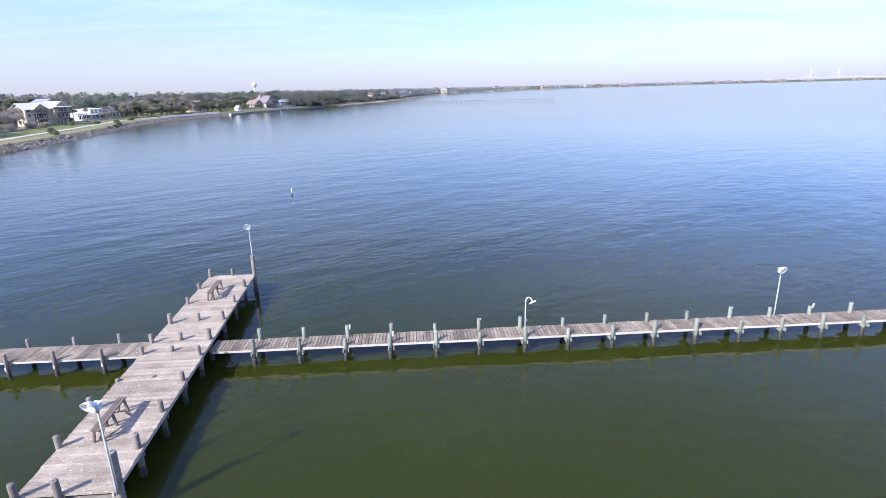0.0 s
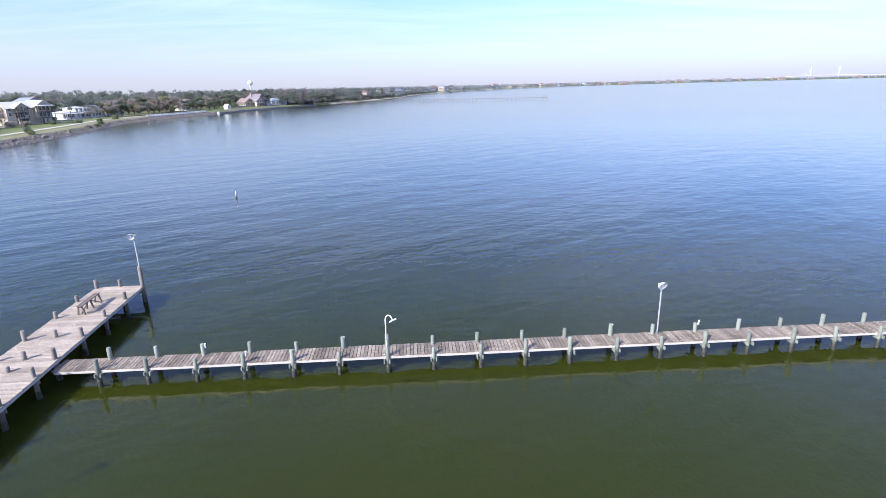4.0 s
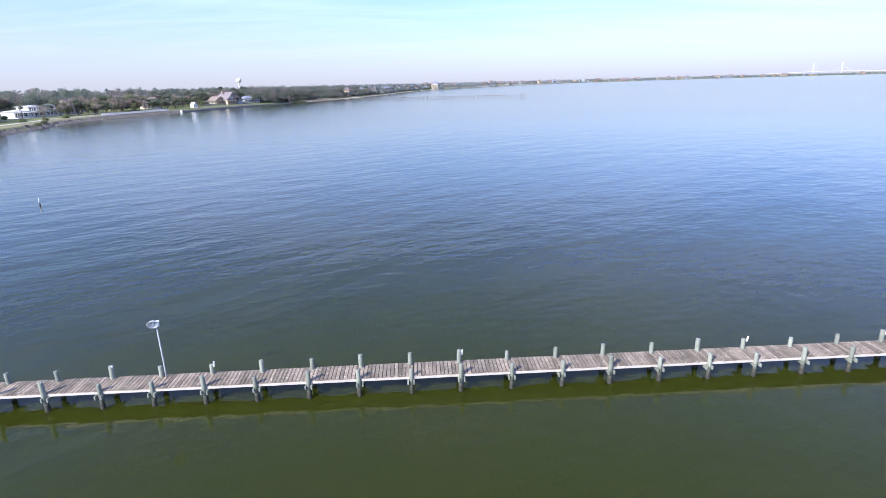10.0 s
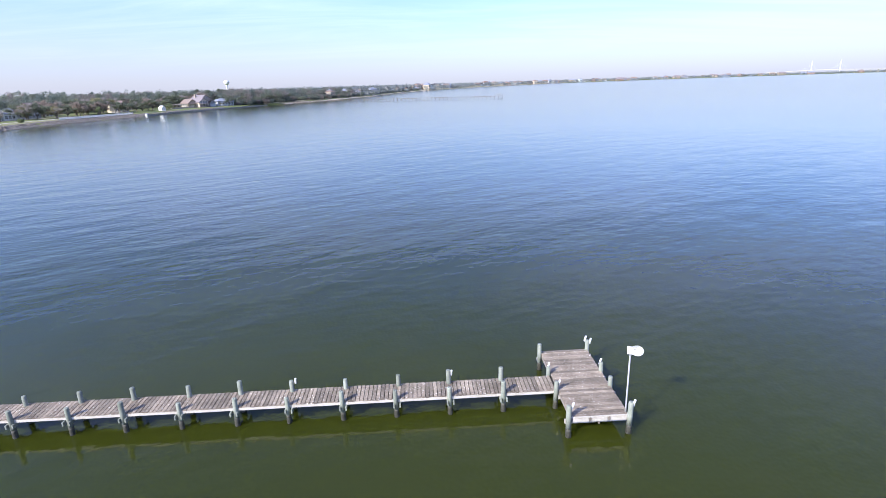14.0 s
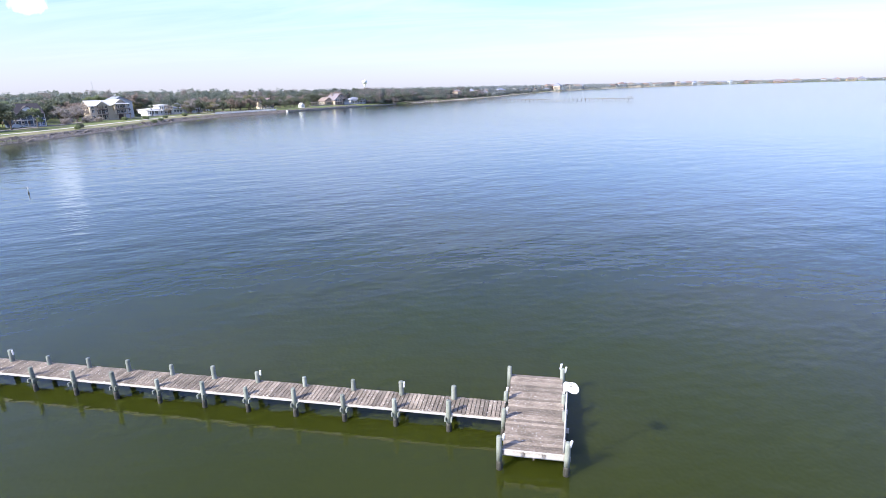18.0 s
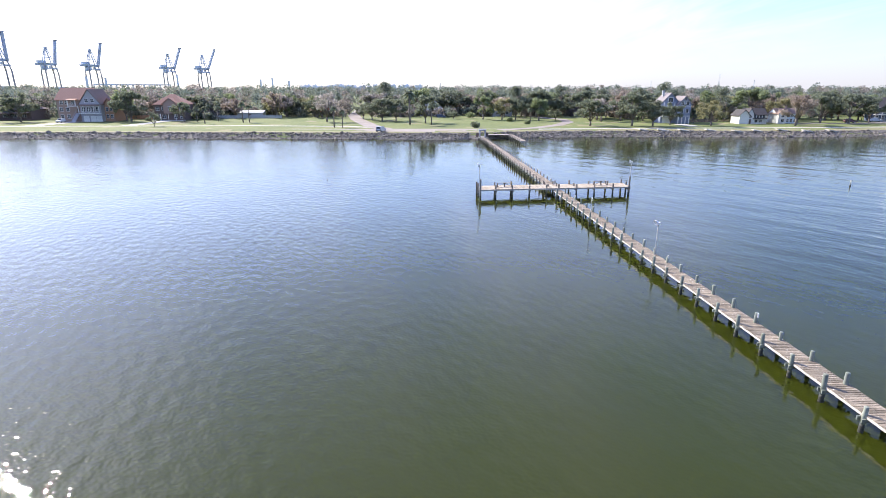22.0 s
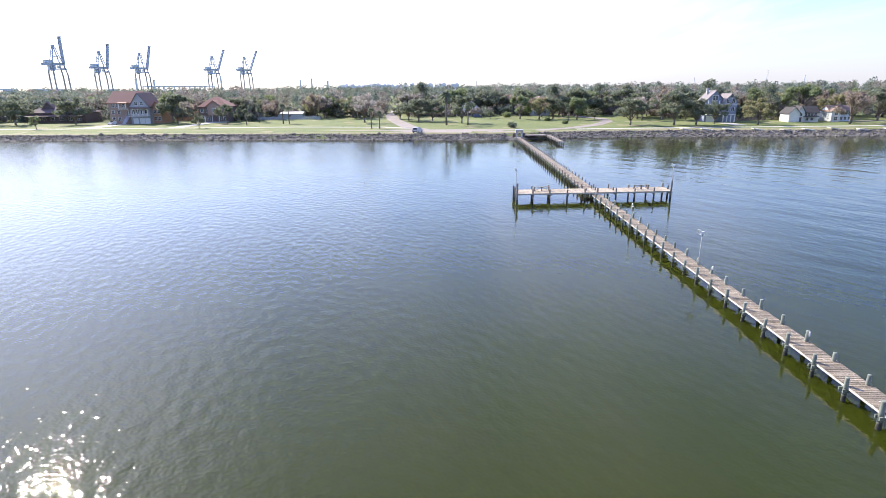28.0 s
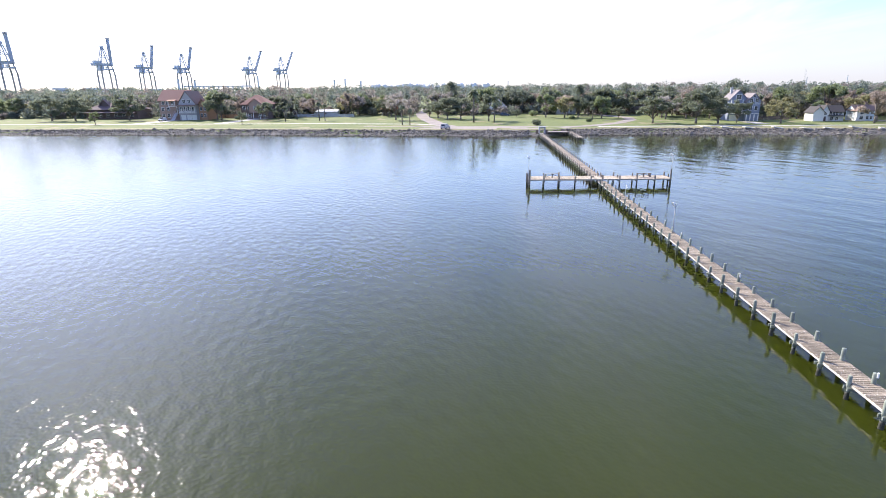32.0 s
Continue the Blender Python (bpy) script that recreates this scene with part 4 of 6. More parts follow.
def porch(ob, x, y, w, d, floor, top, roof=None, rail=True, mat=None, posts=4):
    """A veranda in front: floor, posts, rail and a flat or lean-to top."""
    mat = mat or TRIM
    part("porch_floor", Mesh().box(x + d / 2, y, floor - .1, d, w, .2), mat, ob)
    for i in range(posts):
        part("post", Mesh().box(x + d - .12, y - w / 2 + .12 + i * (w - .24) / (posts - 1), (floor + top) / 2, .2, .2, top - floor), mat, ob)
    if rail:
        r = Mesh().box(x + d - .1, y, floor + .95, .08, w, .08).box(x + d - .1, y, floor + .1, .08, w, .06)
        for i in range(int(w / .4)):
            r.box(x + d - .1, y - w / 2 + .2 + .4 * i, floor + .5, .05, .05, .85)
        part("railing", r, mat, ob)
    if roof:
        part("porch_roof", Mesh().bar((x - .1, y, top + .45), (x + d + .4, y, top + .05), w + .6, .16), ROOFS[roof], ob)


def door(ob, x, y, z0, w=1.0, h=2.1, mat=None):
    o = part("door", Mesh().box(x + .03, y, z0 + h / 2, .08, w, h).box(x + .05, y, z0 + h * .75, .06, w * .6, h * .3), mat or WALLS["dark"], ob)
    return o


def house(label, x, y, turn, name="house"):
    return thing(name, label, "house", "houses along the shore", pose(x, y, 1.9, 0, 0, turn))


# bungalow under trees
h = house("low brown bungalow with a plum shingle roof and porch", -258, -205, 3)
volume(h, 0, 0, 26, 13, 0, 4.6, 8.2, "dark", "purple", "hip")
volume(h, 1, 4, 8, 8, 0, 6.4, 10.0, "dark", "purple", "gable", "x")
volume(h, 0, -5, 6, 7, 0, 6.2, 9.4, "dark", "purple", "gable", "x")
porch(h, 6.5, 0, 25, 2.6, .5, 3.2, "purple", True, WALLS["dark"], 8)
windows(h, "front", 6.5, (-10, -6, -2, 2, 6, 10), (2.0,), 1.6, 1.6)
# brick house
h = house("three-storey brick house with red roofs and a pale balconied front", -246, -161.8, 2)
volume(h, 0, -4.2, 12.8, 12, 0, 9.2, 13.8, "brick", "red", "gable", "y")
volume(h, 1.2, 3.4, 8.4, 12, 0, 7.6, 13.2, "stone", "brown", "gable", "x")
volume(h, -1.0, 9.5, 4.2, 11, 0, 7.0, 9.6, "orange", "red", "gable", "x")
windows(h, "front", 6, (-9.0, -6.4), (2.2, 5.2), 1.3, 1.6)
windows(h, "front", 6, (-8.6, -6.6, -4.0), (8.0,), 1.2, 1.4)
windows(h, "front", 7.2, (.6, 2.5, 4.4, 6.2), (5.2,), 1.3, 2.0)
windows(h, "front", 7.2, (2.2, 4.6), (8.8,), 1.4, 1.5)
windows(h, "front", 4.5, (8.7, 10.4), (2.2, 5.2), 1.0, 1.6)
windows(h, "south", -10.6, (-3, 0, 3), (2.2, 5.2, 7.9), 1.1, 1.4)
porch(h, 7.2, 3.4, 8.4, 1.8, 3.6, 6.7, "brown", True, TRIM, 5)
porch(h, 6.0, -3.8, 3.4, 1.6, 6.6, 9.0, "red", True, TRIM, 2)
for yy in (1.2, 4.0, 6.4):
    part("garage_door", Mesh().box(7.24, yy, 1.3, .1, 2.2, 2.4).box(7.28, yy, 1.2, .08, 2.0, .06).box(7.28, yy, 1.8, .08, 2.0, .06), TRIM, h)
part("stair", Mesh().bar((11.2, -2.4, .1), (6.2, -2.4, 3.5), 1.6, .3).bar((11.2, -1.6, 1.0), (6.2, -1.6, 4.4), .1, .1).bar((11.2, -3.2, 1.0), (6.2, -3.2, 4.4), .1, .1), WALLS["stone"], h)
door(h, 6.02, -2.2, 3.5)
# red-roofed house
h = house("two-storey house with a red hip roof and dark arcade", -252, -129, 2)
volume(h, 0, 0, 13, 11, 0, 6.8, 11.3, "dark", "red", "hip")
volume(h, 5, 1, 6, 4, 3.2, 7.4, 9.6, "brick", "red", "gable", "x")
porch(h, 5.5, 0, 13, 2.2, .3, 3.2, None, False, TRIM, 5)
windows(h, "front", 5.5, (-5, -2.5, 2.5, 5), (1.8, 5.2), 1.4, 1.5)
windows(h, "front", 7.0, (1,), (5.4,), 1.6, 1.6)
# blue house
h = house("tall slate-blue house with white trim, gables and balcony", -219.5, 85.2, -8)
volume(h, -2, -2.0, 6.6, 10, 0, 8.2, 11.8, "blue", "lilac", "gable", "x")
volume(h, 0, 3.0, 4.8, 11, 0, 7.8, 10.6, "blue", "lilac", "gable", "x")
windows(h, "front", 5.5, (2.0, 4.0), (8.0, 5.0), 1.2, 1.5)
windows(h, "front", 5.5, (3.0,), (9.5,), 0.9, 0.8)
windows(h, "front", 3.0, (-4.2, -2.0, .1), (5.0,), 1.3, 1.6)
windows(h, "front", 3.0, (-2.0,), (9.2,), 1.9, 1.9)
windows(h, "north", 5.4, (-3, 0, 3), (4.6, 7.0), 1.1, 1.4)
porch(h, 3.0, -2.0, 6.4, 2.4, 6.0, 8.3, None, True, TRIM, 4)
porch(h, 3.0, -2.0, 6.4, 2.4, 3.0, 5.8, None, True, TRIM, 4)
part("garage_door", Mesh().box(3.06, -2.9, 1.2, .1, 3.4, 2.3).box(3.1, -2.9, 1.2, .08, 3.1, .06).box(3.1, -2.9, 1.8, .08, 3.1, .06), TRIM, h)
part("belt_trim", Mesh().box(5.54, 3.0, 6.6, .1, 4.8, .22).box(5.54, 3.0, 3.0, .1, 4.8, .25), TRIM, h, "white band between the storeys")
for yy in (.9, 2.3, 3.7, 5.1):
    part("pillar", Mesh().box(5.6, yy, 1.3, .35, .35, 2.6), TRIM, h)
part("chimney", Mesh().box(-3, -3.4, 11.6, .8, .8, 2.2).box(-3, -3.4, 12.8, 1.0, 1.0, .2), WALLS["grey"], h)
# white house with the dark roof
h = house("white gabled house with a charcoal roof and porch", -214.5, 114.8, -6)
h.scale = (0.82, 0.82, 0.82)
volume(h, -1, 2.6, 9.4, 8.5, 0, 4.3, 7.0, "white", "dark", "gable", "y")
volume(h, 1, -4.4, 4.6, 9, 0, 4.2, 6.6, "white", "dark", "gable", "x")
volume(h, .5, -1.2, 3.4, 8, 0, 4.6, 7.2, "white", "dark", "gable", "x")
windows(h, "front", 3.25, (1.6, 3.0, 4.4, 5.8), (3.3,), 1.0, 1.5)
windows(h, "front", 3.25, (2.4, 4.6), (1.3,), 1.3, 1.4)
windows(h, "front", 4.5, (-1.2,), (3.4,), 1.2, 1.1)
porch(h, 3.25, 3.4, 6.2, 1.9, .3, 2.4, "dark", False, TRIM, 4)
door(h, 4.5, -1.2, .1)
# pale house
h = house("pale blue two-storey house with a brown roof", -216, 130.0, -6)
h.scale = (0.86, 0.86, 0.86)
volume(h, 0, 0, 9, 8, 0, 4.6, 6.8, "pale", "brown", "gable", "y")
volume(h, 1.5, -2.6, 3.8, 8, 0, 4.7, 6.6, "white", "brown", "gable", "x")
windows(h, "front", 4.0, (.6, 2.2, 3.8), (1.4, 3.6), 1.0, 1.3)
windows(h, "front", 5.5, (-2.6,), (1.4, 3.7), 1.4, 1.4)
part("chimney", Mesh().box(0, 1.2, 7, .9, .9, 2), WALLS["brick"], h)
# navy house
h = house("navy-blue two-storey house with white porches and dormer", -227, 184, -24)
volume(h, 0, 0, 12, 10, 0, 6.0, 9.8, "navy", "dark", "gable", "y")
volume(h, 2.5, 0.6, 3.0, 3.6, 6.2, 7.8, 8.9, "white", "dark", "gable", "x", .3)
porch(h, 5, 0, 11.6, 2.2, .4, 2.9, None, True, TRIM, 6)
porch(h, 5, 0, 11.6, 2.2, 3.1, 5.6, "dark", True, TRIM, 6)
windows(h, "front", 5, (-4.4, -2.2, 2.2, 4.4), (1.7, 4.5), 1.1, 1.6)
door(h, 5, 0, .4)
# beige house with the metal roof
h = house("large cream three-storey house with a pale metal roof", -231, 237, -30)
volume(h, -1, -3.2, 13, 11, 0, 7.6, 10.0, "cream", "metal", "gable", "y", .9)
volume(h, 1.0, 4.6, 6.4, 11, 2.9, 8.2, 10.4, "cream", "metal", "gable", "x", .9)
volume(h, 5.4, -4.6, 4.6, 3.2, 7.4, 7.9, 9.6, "cream", "metal", "gable", "x", .7)
windows(h, "front", 4.5, (-8.4, -2.0), (2.0, 4.8, 6.8), 1.3, 1.3)
windows(h, "front", 4.5, (-5.6, -3.6), (1.6, 4.4), 1.8, 2.2)
windows(h, "south", -9.7, (-4.5, -1.5, 1.5), (2.0, 4.8, 6.6), 1.2, 1.3)
windows(h, "front", 6.5, (3.0, 4.6, 6.2), (4.4, 7.0), 1.3, 1.7)
for zz in (2.9, 5.6):
    porch(h, 4.5, -4.6, 4.6, 3.0, zz, zz + 2.5, None, True, WALLS["dark"], 3)
    porch(h, 6.5, 4.6, 6.4, 2.6, zz, zz + 2.5, None, True, WALLS["dark"], 3)
part("porch_roof", Mesh().bar((6.3, 4.6, 8.5), (9.6, 4.6, 8.1), 7.2, .18), ROOFS["metal"], h)
for xx, yy in ((7.3, -6.7), (7.3, -2.5), (8.9, 1.6), (8.9, 4.6), (8.9, 7.6), (2.0, 1.6), (2.0, 7.6)):
    part("pillar", Mesh().box(xx, yy, 1.4, .45, .45, 2.8), WALLS["tan"], h)
part("garage_wall", Mesh().box(-2.5, 4.6, 1.45, 3.5, 6.2, 2.9), WALLS["dark"], h, "dark back wall under the raised wing")
h = house("grey-sided house with a blue-grey roof behind the cream one", -242, 257, -30)
volume(h, 0, 0, 12, 12, 0, 8.8, 11.6, "grey", "slate", "gable", "x")
windows(h, "front", 6, (-4, -1.3, 1.3, 4), (2.0, 4.8, 7.4), 1.1, 1.4)
# low white house
h = house("low white house with wide windows and a roof terrace", -240, 288, -20)
volume(h, 0, -6, 9, 10, 0, 3.4, 4.4, "white", "metal", "hip")
volume(h, -1, 2.5, 8, 9, 0, 5.6, 6.4, "white", "metal", "hip", "y", .7)
volume(h, 1, 10, 8, 8, 0, 3.6, 4.8, "white", "slate", "hip")
windows(h, "front", 5.0, (-9, -6.8, -4.6), (1.9,), 1.7, 1.8)
windows(h, "front", 3.5, (0, 2.5, 5), (1.7, 4.3), 1.9, 1.7)
windows(h, "front", 5.0, (8, 10, 12), (1.9,), 1.5, 1.7)
porch(h, 3.5, 2.5, 8, 2.4, 3.0, 5.4, None, True, TRIM, 4)
porch(h, 5.0, -6, 9, 2.2, .3, 2.8, "metal", False, TRIM, 4)
for yy in (-1.2, 2.5, 6.2):
    part("pillar", Mesh().box(5.7, yy, 1.4, .3, .3, 2.8), TRIM, h)
h = house("low house with a slate roof among trees", -240, 316, -15)
volume(h, 0, 0, 18, 9, 0, 3.4, 6.2, "grey", "slate", "gable", "y")
windows(h, "front", 4.5, (-7, -4, 4, 7), (1.7,), 1.3, 1.3)
porch(h, 4.5, 0, 8, 2, .3, 2.6, "slate", False, TRIM, 4)
h = house("tan house with white gables among autumn trees", -250, 345, -15)
volume(h, 0, 0, 14, 10, 0, 5.6, 8.6, "tan", "purple", "gable", "y")
volume(h, 2, 3, 5, 9, 0, 5.8, 8.4, "white", "purple", "gable", "x")
windows(h, "front", 5, (-5, -2.5), (1.7, 4.4), 1.1, 1.4)
windows(h, "front", 6.5, (3,), (1.7, 4.6), 1.5, 1.4)
# the big waterside house with terraces
h = house("sprawling tan waterside house with stepped gables and terraces", -186, 444, -38)
volume(h, -1, 4.5, 13, 14, 0, 5.4, 9.4, "tan", "lilac", "gable", "x", .9)
volume(h, 3, 0, 8, 14, 0, 4.4, 7.4, "cream", "lilac", "gable", "x", .8)
volume(h, -1, -6.5, 8, 11, 0, 3.8, 6.4, "tan", "tanr", "gable", "x", .8)
volume(h, 1.5, 9.0, 5, 13, 0, 3.4, 5.2, "grey", "tanr", "gable", "x", .6)
porch(h, 6.0, 6.6, 6, 2.6, 2.9, 5.2, "lilac", True, WALLS["dark"], 4)
porch(h, 10.0, 0, 8, 2.4, .4, 2.9, "lilac", True, WALLS["dark"], 4)
porch(h, 4.5, -6.5, 8, 2.6, .4, 2.9, "tanr", False, TRIM, 4)
windows(h, "front", 10.0, (-2.2, 0, 2.2), (1.7, 4.0), 1.6, 1.7)
windows(h, "front", 6.0, (4.6, 6.8, 9.0), (1.5, 4.2), 1.6, 1.7)
windows(h, "front", 6.0, (5.6,), (7.4,), 1.8, 1.3)
windows(h, "front", 4.5, (-8.6, -6.4, -4.2), (1.7,), 1.4, 1.5)
windows(h, "south", -10.5, (-3, 0, 3), (1.8,), 1.3, 1.4)
part("chimney", Mesh().box(-3, 1.2, 8.6, 1, 1.2, 3.4).box(-3, 1.2, 10.4, 1.2, 1.4, .25), WALLS["tan"], h)
h = house("low grey house with a slate hip roof by the water", -172, 464, -40)
volume(h, 0, 0, 15, 10, 0, 3.8, 6.2, "grey", "slate", "hip", "y", .8)
porch(h, 5, 0, 12, 2.2, .4, 2.9, "slate", True, TRIM, 5)
windows(h, "front", 5, (-5.5, -2.5, .5, 3.5, 6), (1.8,), 1.5, 1.5)
pg = thing("pergola", "long pale flat-topped pergola over a terrace", "pergola", at=pose(-192, 425, 1.9, 0, 0, -38))
part("top", Mesh().box(0, 0, 3.0, 4.0, 15, .35), WALLS["cream"], pg)
for i in range(6):
    for xx in (-1.7, 1.7):
        part("post", Mesh().box(xx, -7 + 2.8 * i, 1.45, .28, .28, 2.9), WALLS["tan"], pg)
part("terrace", Mesh().box(0, 0, .12, 5, 16, .24), CONC, pg)
part("low_wall", Mesh().box(2.4, 0, .6, .3, 16, .8), WALLS["tan"], pg)
bh = house("small white boathouse with a steep gable near the seawall", -188, 384, -30, "boathouse")
bh.scale = (0.62, 0.62, 0.62)
volume(bh, 0, 0, 5, 6, 0, 3.0, 5.6, "white", "metal", "gable", "x", .3)
windows(bh, "front", 3, (-1.2, 1.2), (1.6,), 1.0, 1.4)
part("ramp", Mesh().bar((3, 0, .2), (8, 0, -1.2), 3, .2), CONC, bh)
h = house("small white house with a porch beside the seawall", -216, 378, -30)
volume(h, 0, 0, 10, 8, 0, 3.6, 6.2, "cream", "purple", "gable", "y")
volume(h, -4, 6, 6, 6, 0, 5.4, 7.6, "tan", "purple", "gable", "x")
porch(h, 4, 0, 8, 2, .3, 2.7, "purple", False, TRIM, 4)
windows(h, "front", 4, (-3, 0, 3), (1.8,), 1.3, 1.4)
h = house("grey park building with a dark roof among the trees", -282, 24, 0)
volume(h, 0, 0, 10, 9, 0, 5.6, 9.4, "grey", "purple", "gable", "x")
windows(h, "front", 4.5, (-2.5, 2.5), (1.8, 4.4), 1.2, 1.4)
h = house("white steep-roofed chapel-like house behind oaks", -288, -12, 0)
volume(h, 0, 0, 12, 10, 0, 4.0, 9.0, "white", "brown", "gable", "x")
windows(h, "front", 5, (-3, 3), (1.8,), 1.2, 1.6)
h = house("low shed with a pale roof beyond the lawn", -270, -100, 0, "shed")
volume(h, 0, 0, 12, 6, 0, 2.6, 3.4, "grey", "metal", "gable", "y")
door(h, 3, 0, 0)

# the gate at the head of the pier
gate = thing("pier_gate", "pale grey gateway with a dark iron gate at the pier head", "gate", at=pose(-166, 0, 0))
for yy in (-.85, .85):
    part("gate_wall", Mesh().box(0, yy, 1.85, 1.7, 0.36, 2.5).box(0.9, yy, 1.85, 0.3, 0.44, 2.6), WALLS["stone"], gate)
part("lintel", Mesh().box(0, 0, 3.18, 2.2, 2.3, 0.2).box(0, 0, 2.95, 1.6, 1.7, 0.3), WALLS["stone"], gate)
leaf = part("gate_leaf", Mesh().box(0, 0, 1.1, .06, 1.34, .06).box(0, 0, 2.77, .06, 1.34, .06), WALLS["dark"], gate)
for i in range(10):
    part("bar", Mesh().tube([(0, -.63 + .14 * i, 1.0), (0, -.63 + .14 * i, 2.78)], .015, 6), WALLS["dark"], leaf)
for yy in (-1.45, 1.45):
    part("side_fence", Mesh().box(0, yy, 1.6, .06, .8, 1.3), WALLS["dark"], gate)
part("sill", Mesh().box(0.6, 0, 0.93, 3.0, 2.6, 0.16), CONC, gate)

# the little side dock
dock = thing("side_dock", "short timber dock on dark piles beside the shore", "dock")
dock_plank = Mesh().box(0, 0, 0, .16, 1.7, .04).data("plank", PLANK)
for i in range(120):
    part("plank", dock_plank, None, dock, at=pose(-174 + .19 * i, 10.0, 1.0, 0, rnd.uniform(-.5, .5), rnd.uniform(-.4, .4)))
for y in (9.3, 10.7):
    part("stringer", Mesh().box(-162.6, y, .87, 22.8, .07, .2), BEAM, dock)
for i in range(8):
    for y in (9.05, 10.95):
        add_pile(dock, -151.6 - 2.9 * i, y, DARKS)
part("landing", Mesh().box(-171.5, 5.6, 1.15, 3.2, 7.6, .16), ASPH, dock, "pale slab joining dock and gate")


def parked_car(label, x, y, turn, paint, tall=1.72):
    """Body with bonnet and cabin, glass, lamps, bumpers and four wheels."""
    ob = thing("parked_car", label, "car", "parked cars", pose(x, y, ground_z(x, y) + .05, 0, 0, turn))
    prof = [(-2.25, .35), (-2.28, .8), (-2.15, 1.02), (-1.95, tall - .05), (-1.7, tall), (.35, tall), (1.0, 1.08), (2.1, .95), (2.3, .75), (2.28, .35)]
    m = Mesh()
    for s, k in ((-.9, 1), (-.86, 1), (.86, 1), (.9, 1)):
        m.v += [(a, s * (0.86 if c > 1.1 else 1.0), c) for a, c in prof]
    n = len(prof)
    for r in range(3):
        for i in range(n):
            j = (i + 1) % n
            m.f.append((r * n + i, r * n + j, (r + 1) * n + j, (r + 1) * n + i))
    m.f += [tuple(range(n)), tuple(range(3 * n, 4 * n))[::-1]]
    part("body", m, paint, ob, smooth=False)
    part("windscreen", Mesh().bar((.40, 0, tall - .06), (.98, 0, 1.14), 1.36, .03), GLASS, ob)
    part("rear_window", Mesh().bar((-2.14, 0, 1.1), (-1.98, 0, tall - .12), 1.3, .03), GLASS, ob)
    for s in (-1, 1):
        part("side_window", Mesh().box(-.75, s * .785, (tall + 1.12) / 2 - .02, 2.1, .02, tall - 1.28), GLASS, ob)
        part("headlight", Mesh().box(2.27, s * .62, .74, .08, .34, .16), WHITE, ob)
        part("tail_light", Mesh().box(-2.27, s * .72, .85, .06, .2, .3), ROOFS["red"], ob)
        for a in (-1.4, 1.42):
            w = part("wheel", Mesh().tube([(a, s * .92, .34), (a, s * .70, .34)], .34, 16), RUBBER, ob)
            part("rim", Mesh().tube([(a, s * .93, .34), (a, s * .72, .34)], .2, 12), GALV, w)
    part("bumper", Mesh().box(2.3, 0, .48, .12, 1.7, .2).box(-2.3, 0, .48, .12, 1.7, .2), RUBBER, ob)
    return ob


RUBBER = plain("black_rubber", (0.03, 0.03, 0.03), 0.7)
parked_car("silver sport utility car parked at the pier head", -177.5, -32, 160, plain("silver_paint", (0.55, 0.56, 0.58), 0.3), 1.8)
parked_car("white car parked in the brick house drive", -232, -167, 5, plain("white_paint", (0.8, 0.8, 0.8), 0.25))
parked_car("pale blue car parked by the street", -220, 174, 65, plain("blue_paint", (0.5, 0.58, 0.68), 0.3))
parked_car("dark red car parked by the street", -214, 158, 70, plain("maroon_paint", (0.10, 0.05, 0.05), 0.3))
parked_car("dark car parked beside the park lawn", -262, -8, 80, plain("navy_paint", (0.06, 0.08, 0.14), 0.3))


def fence(label, x0, y0, x1, y1, high, mat, step=2.4, board=0.22):
    """Posts with upright boards between two places."""
    ob = thing("fence", label, "fence")
    a, c = Vector((x0, y0)), Vector((x1, y1))
    d = c - a
    t = math.degrees(math.atan2(d.y, d.x))
    n = int(d.length / step)
    pm = Mesh().box(0, 0, high / 2, .14, .14, high + .1).data("post", mat)
    bm = Mesh().box(0, 0, high / 2, board * .8, .03, high - .1).data("board", mat)
    for i in range(n + 1):
        p = a + d * i / n
        part("post", pm, None, ob, at=pose(p.x, p.y, ground_z(p.x, p.y), 0, 0, t))
    k = min(280, int(d.length / board))
    for i in range(k):
        p = a + d * (i + .5) / k
        part("board", bm, None, ob, at=pose(p.x, p.y, ground_z(p.x, p.y), 0, 0, t))
    return ob


fence("white picket fence along the seawall", -202, 290, -188, 342, 1.2, TRIM, 2.4, .3)
fence("reddish brown board fence beside the brick house", -258, -152, -257, -137, 1.8, WALLS["orange"], 2.4, .24)
fence("brown board fence behind the lawn", -222, 93, -222, 106, 1.6, WALLS["dark"], 2.4, .24)
fence("grey board fence at the edge of the lawn", -262, -120, -262, -84, 1.5, WALLS["grey"], 2.4, .26)

# white end block of the seawall, and the wall itself
sw = Mesh()
for a, c in zip([(-182.6, 348), (-180.5, 372), (-167, 422), (-155, 458)], [(-180.5, 372), (-167, 422), (-155, 458), (-143, 496)]):
    sw.bar((a[0] + .6, a[1], .5), (c[0] + .6, c[1], .2), .5, 1.2)
structure("seawall", sw, material("stained_concrete", (0.20, 0.18, 0.15), (0.40, 0.37, 0.32), 0.5, 0.9, 0.4, 0.03, 8), "low stained concrete seawall along the water", "wall")
part_end = thing("seawall_end", "white painted block at the end of the seawall", "block", at=pose(-182.2, 347.2, 0))
part("block", Mesh().box(0, 0, .6, 1.2, 1.2, 1.5).box(0, 0, 1.4, 1.4, 1.4, .12), TRIM, part_end)

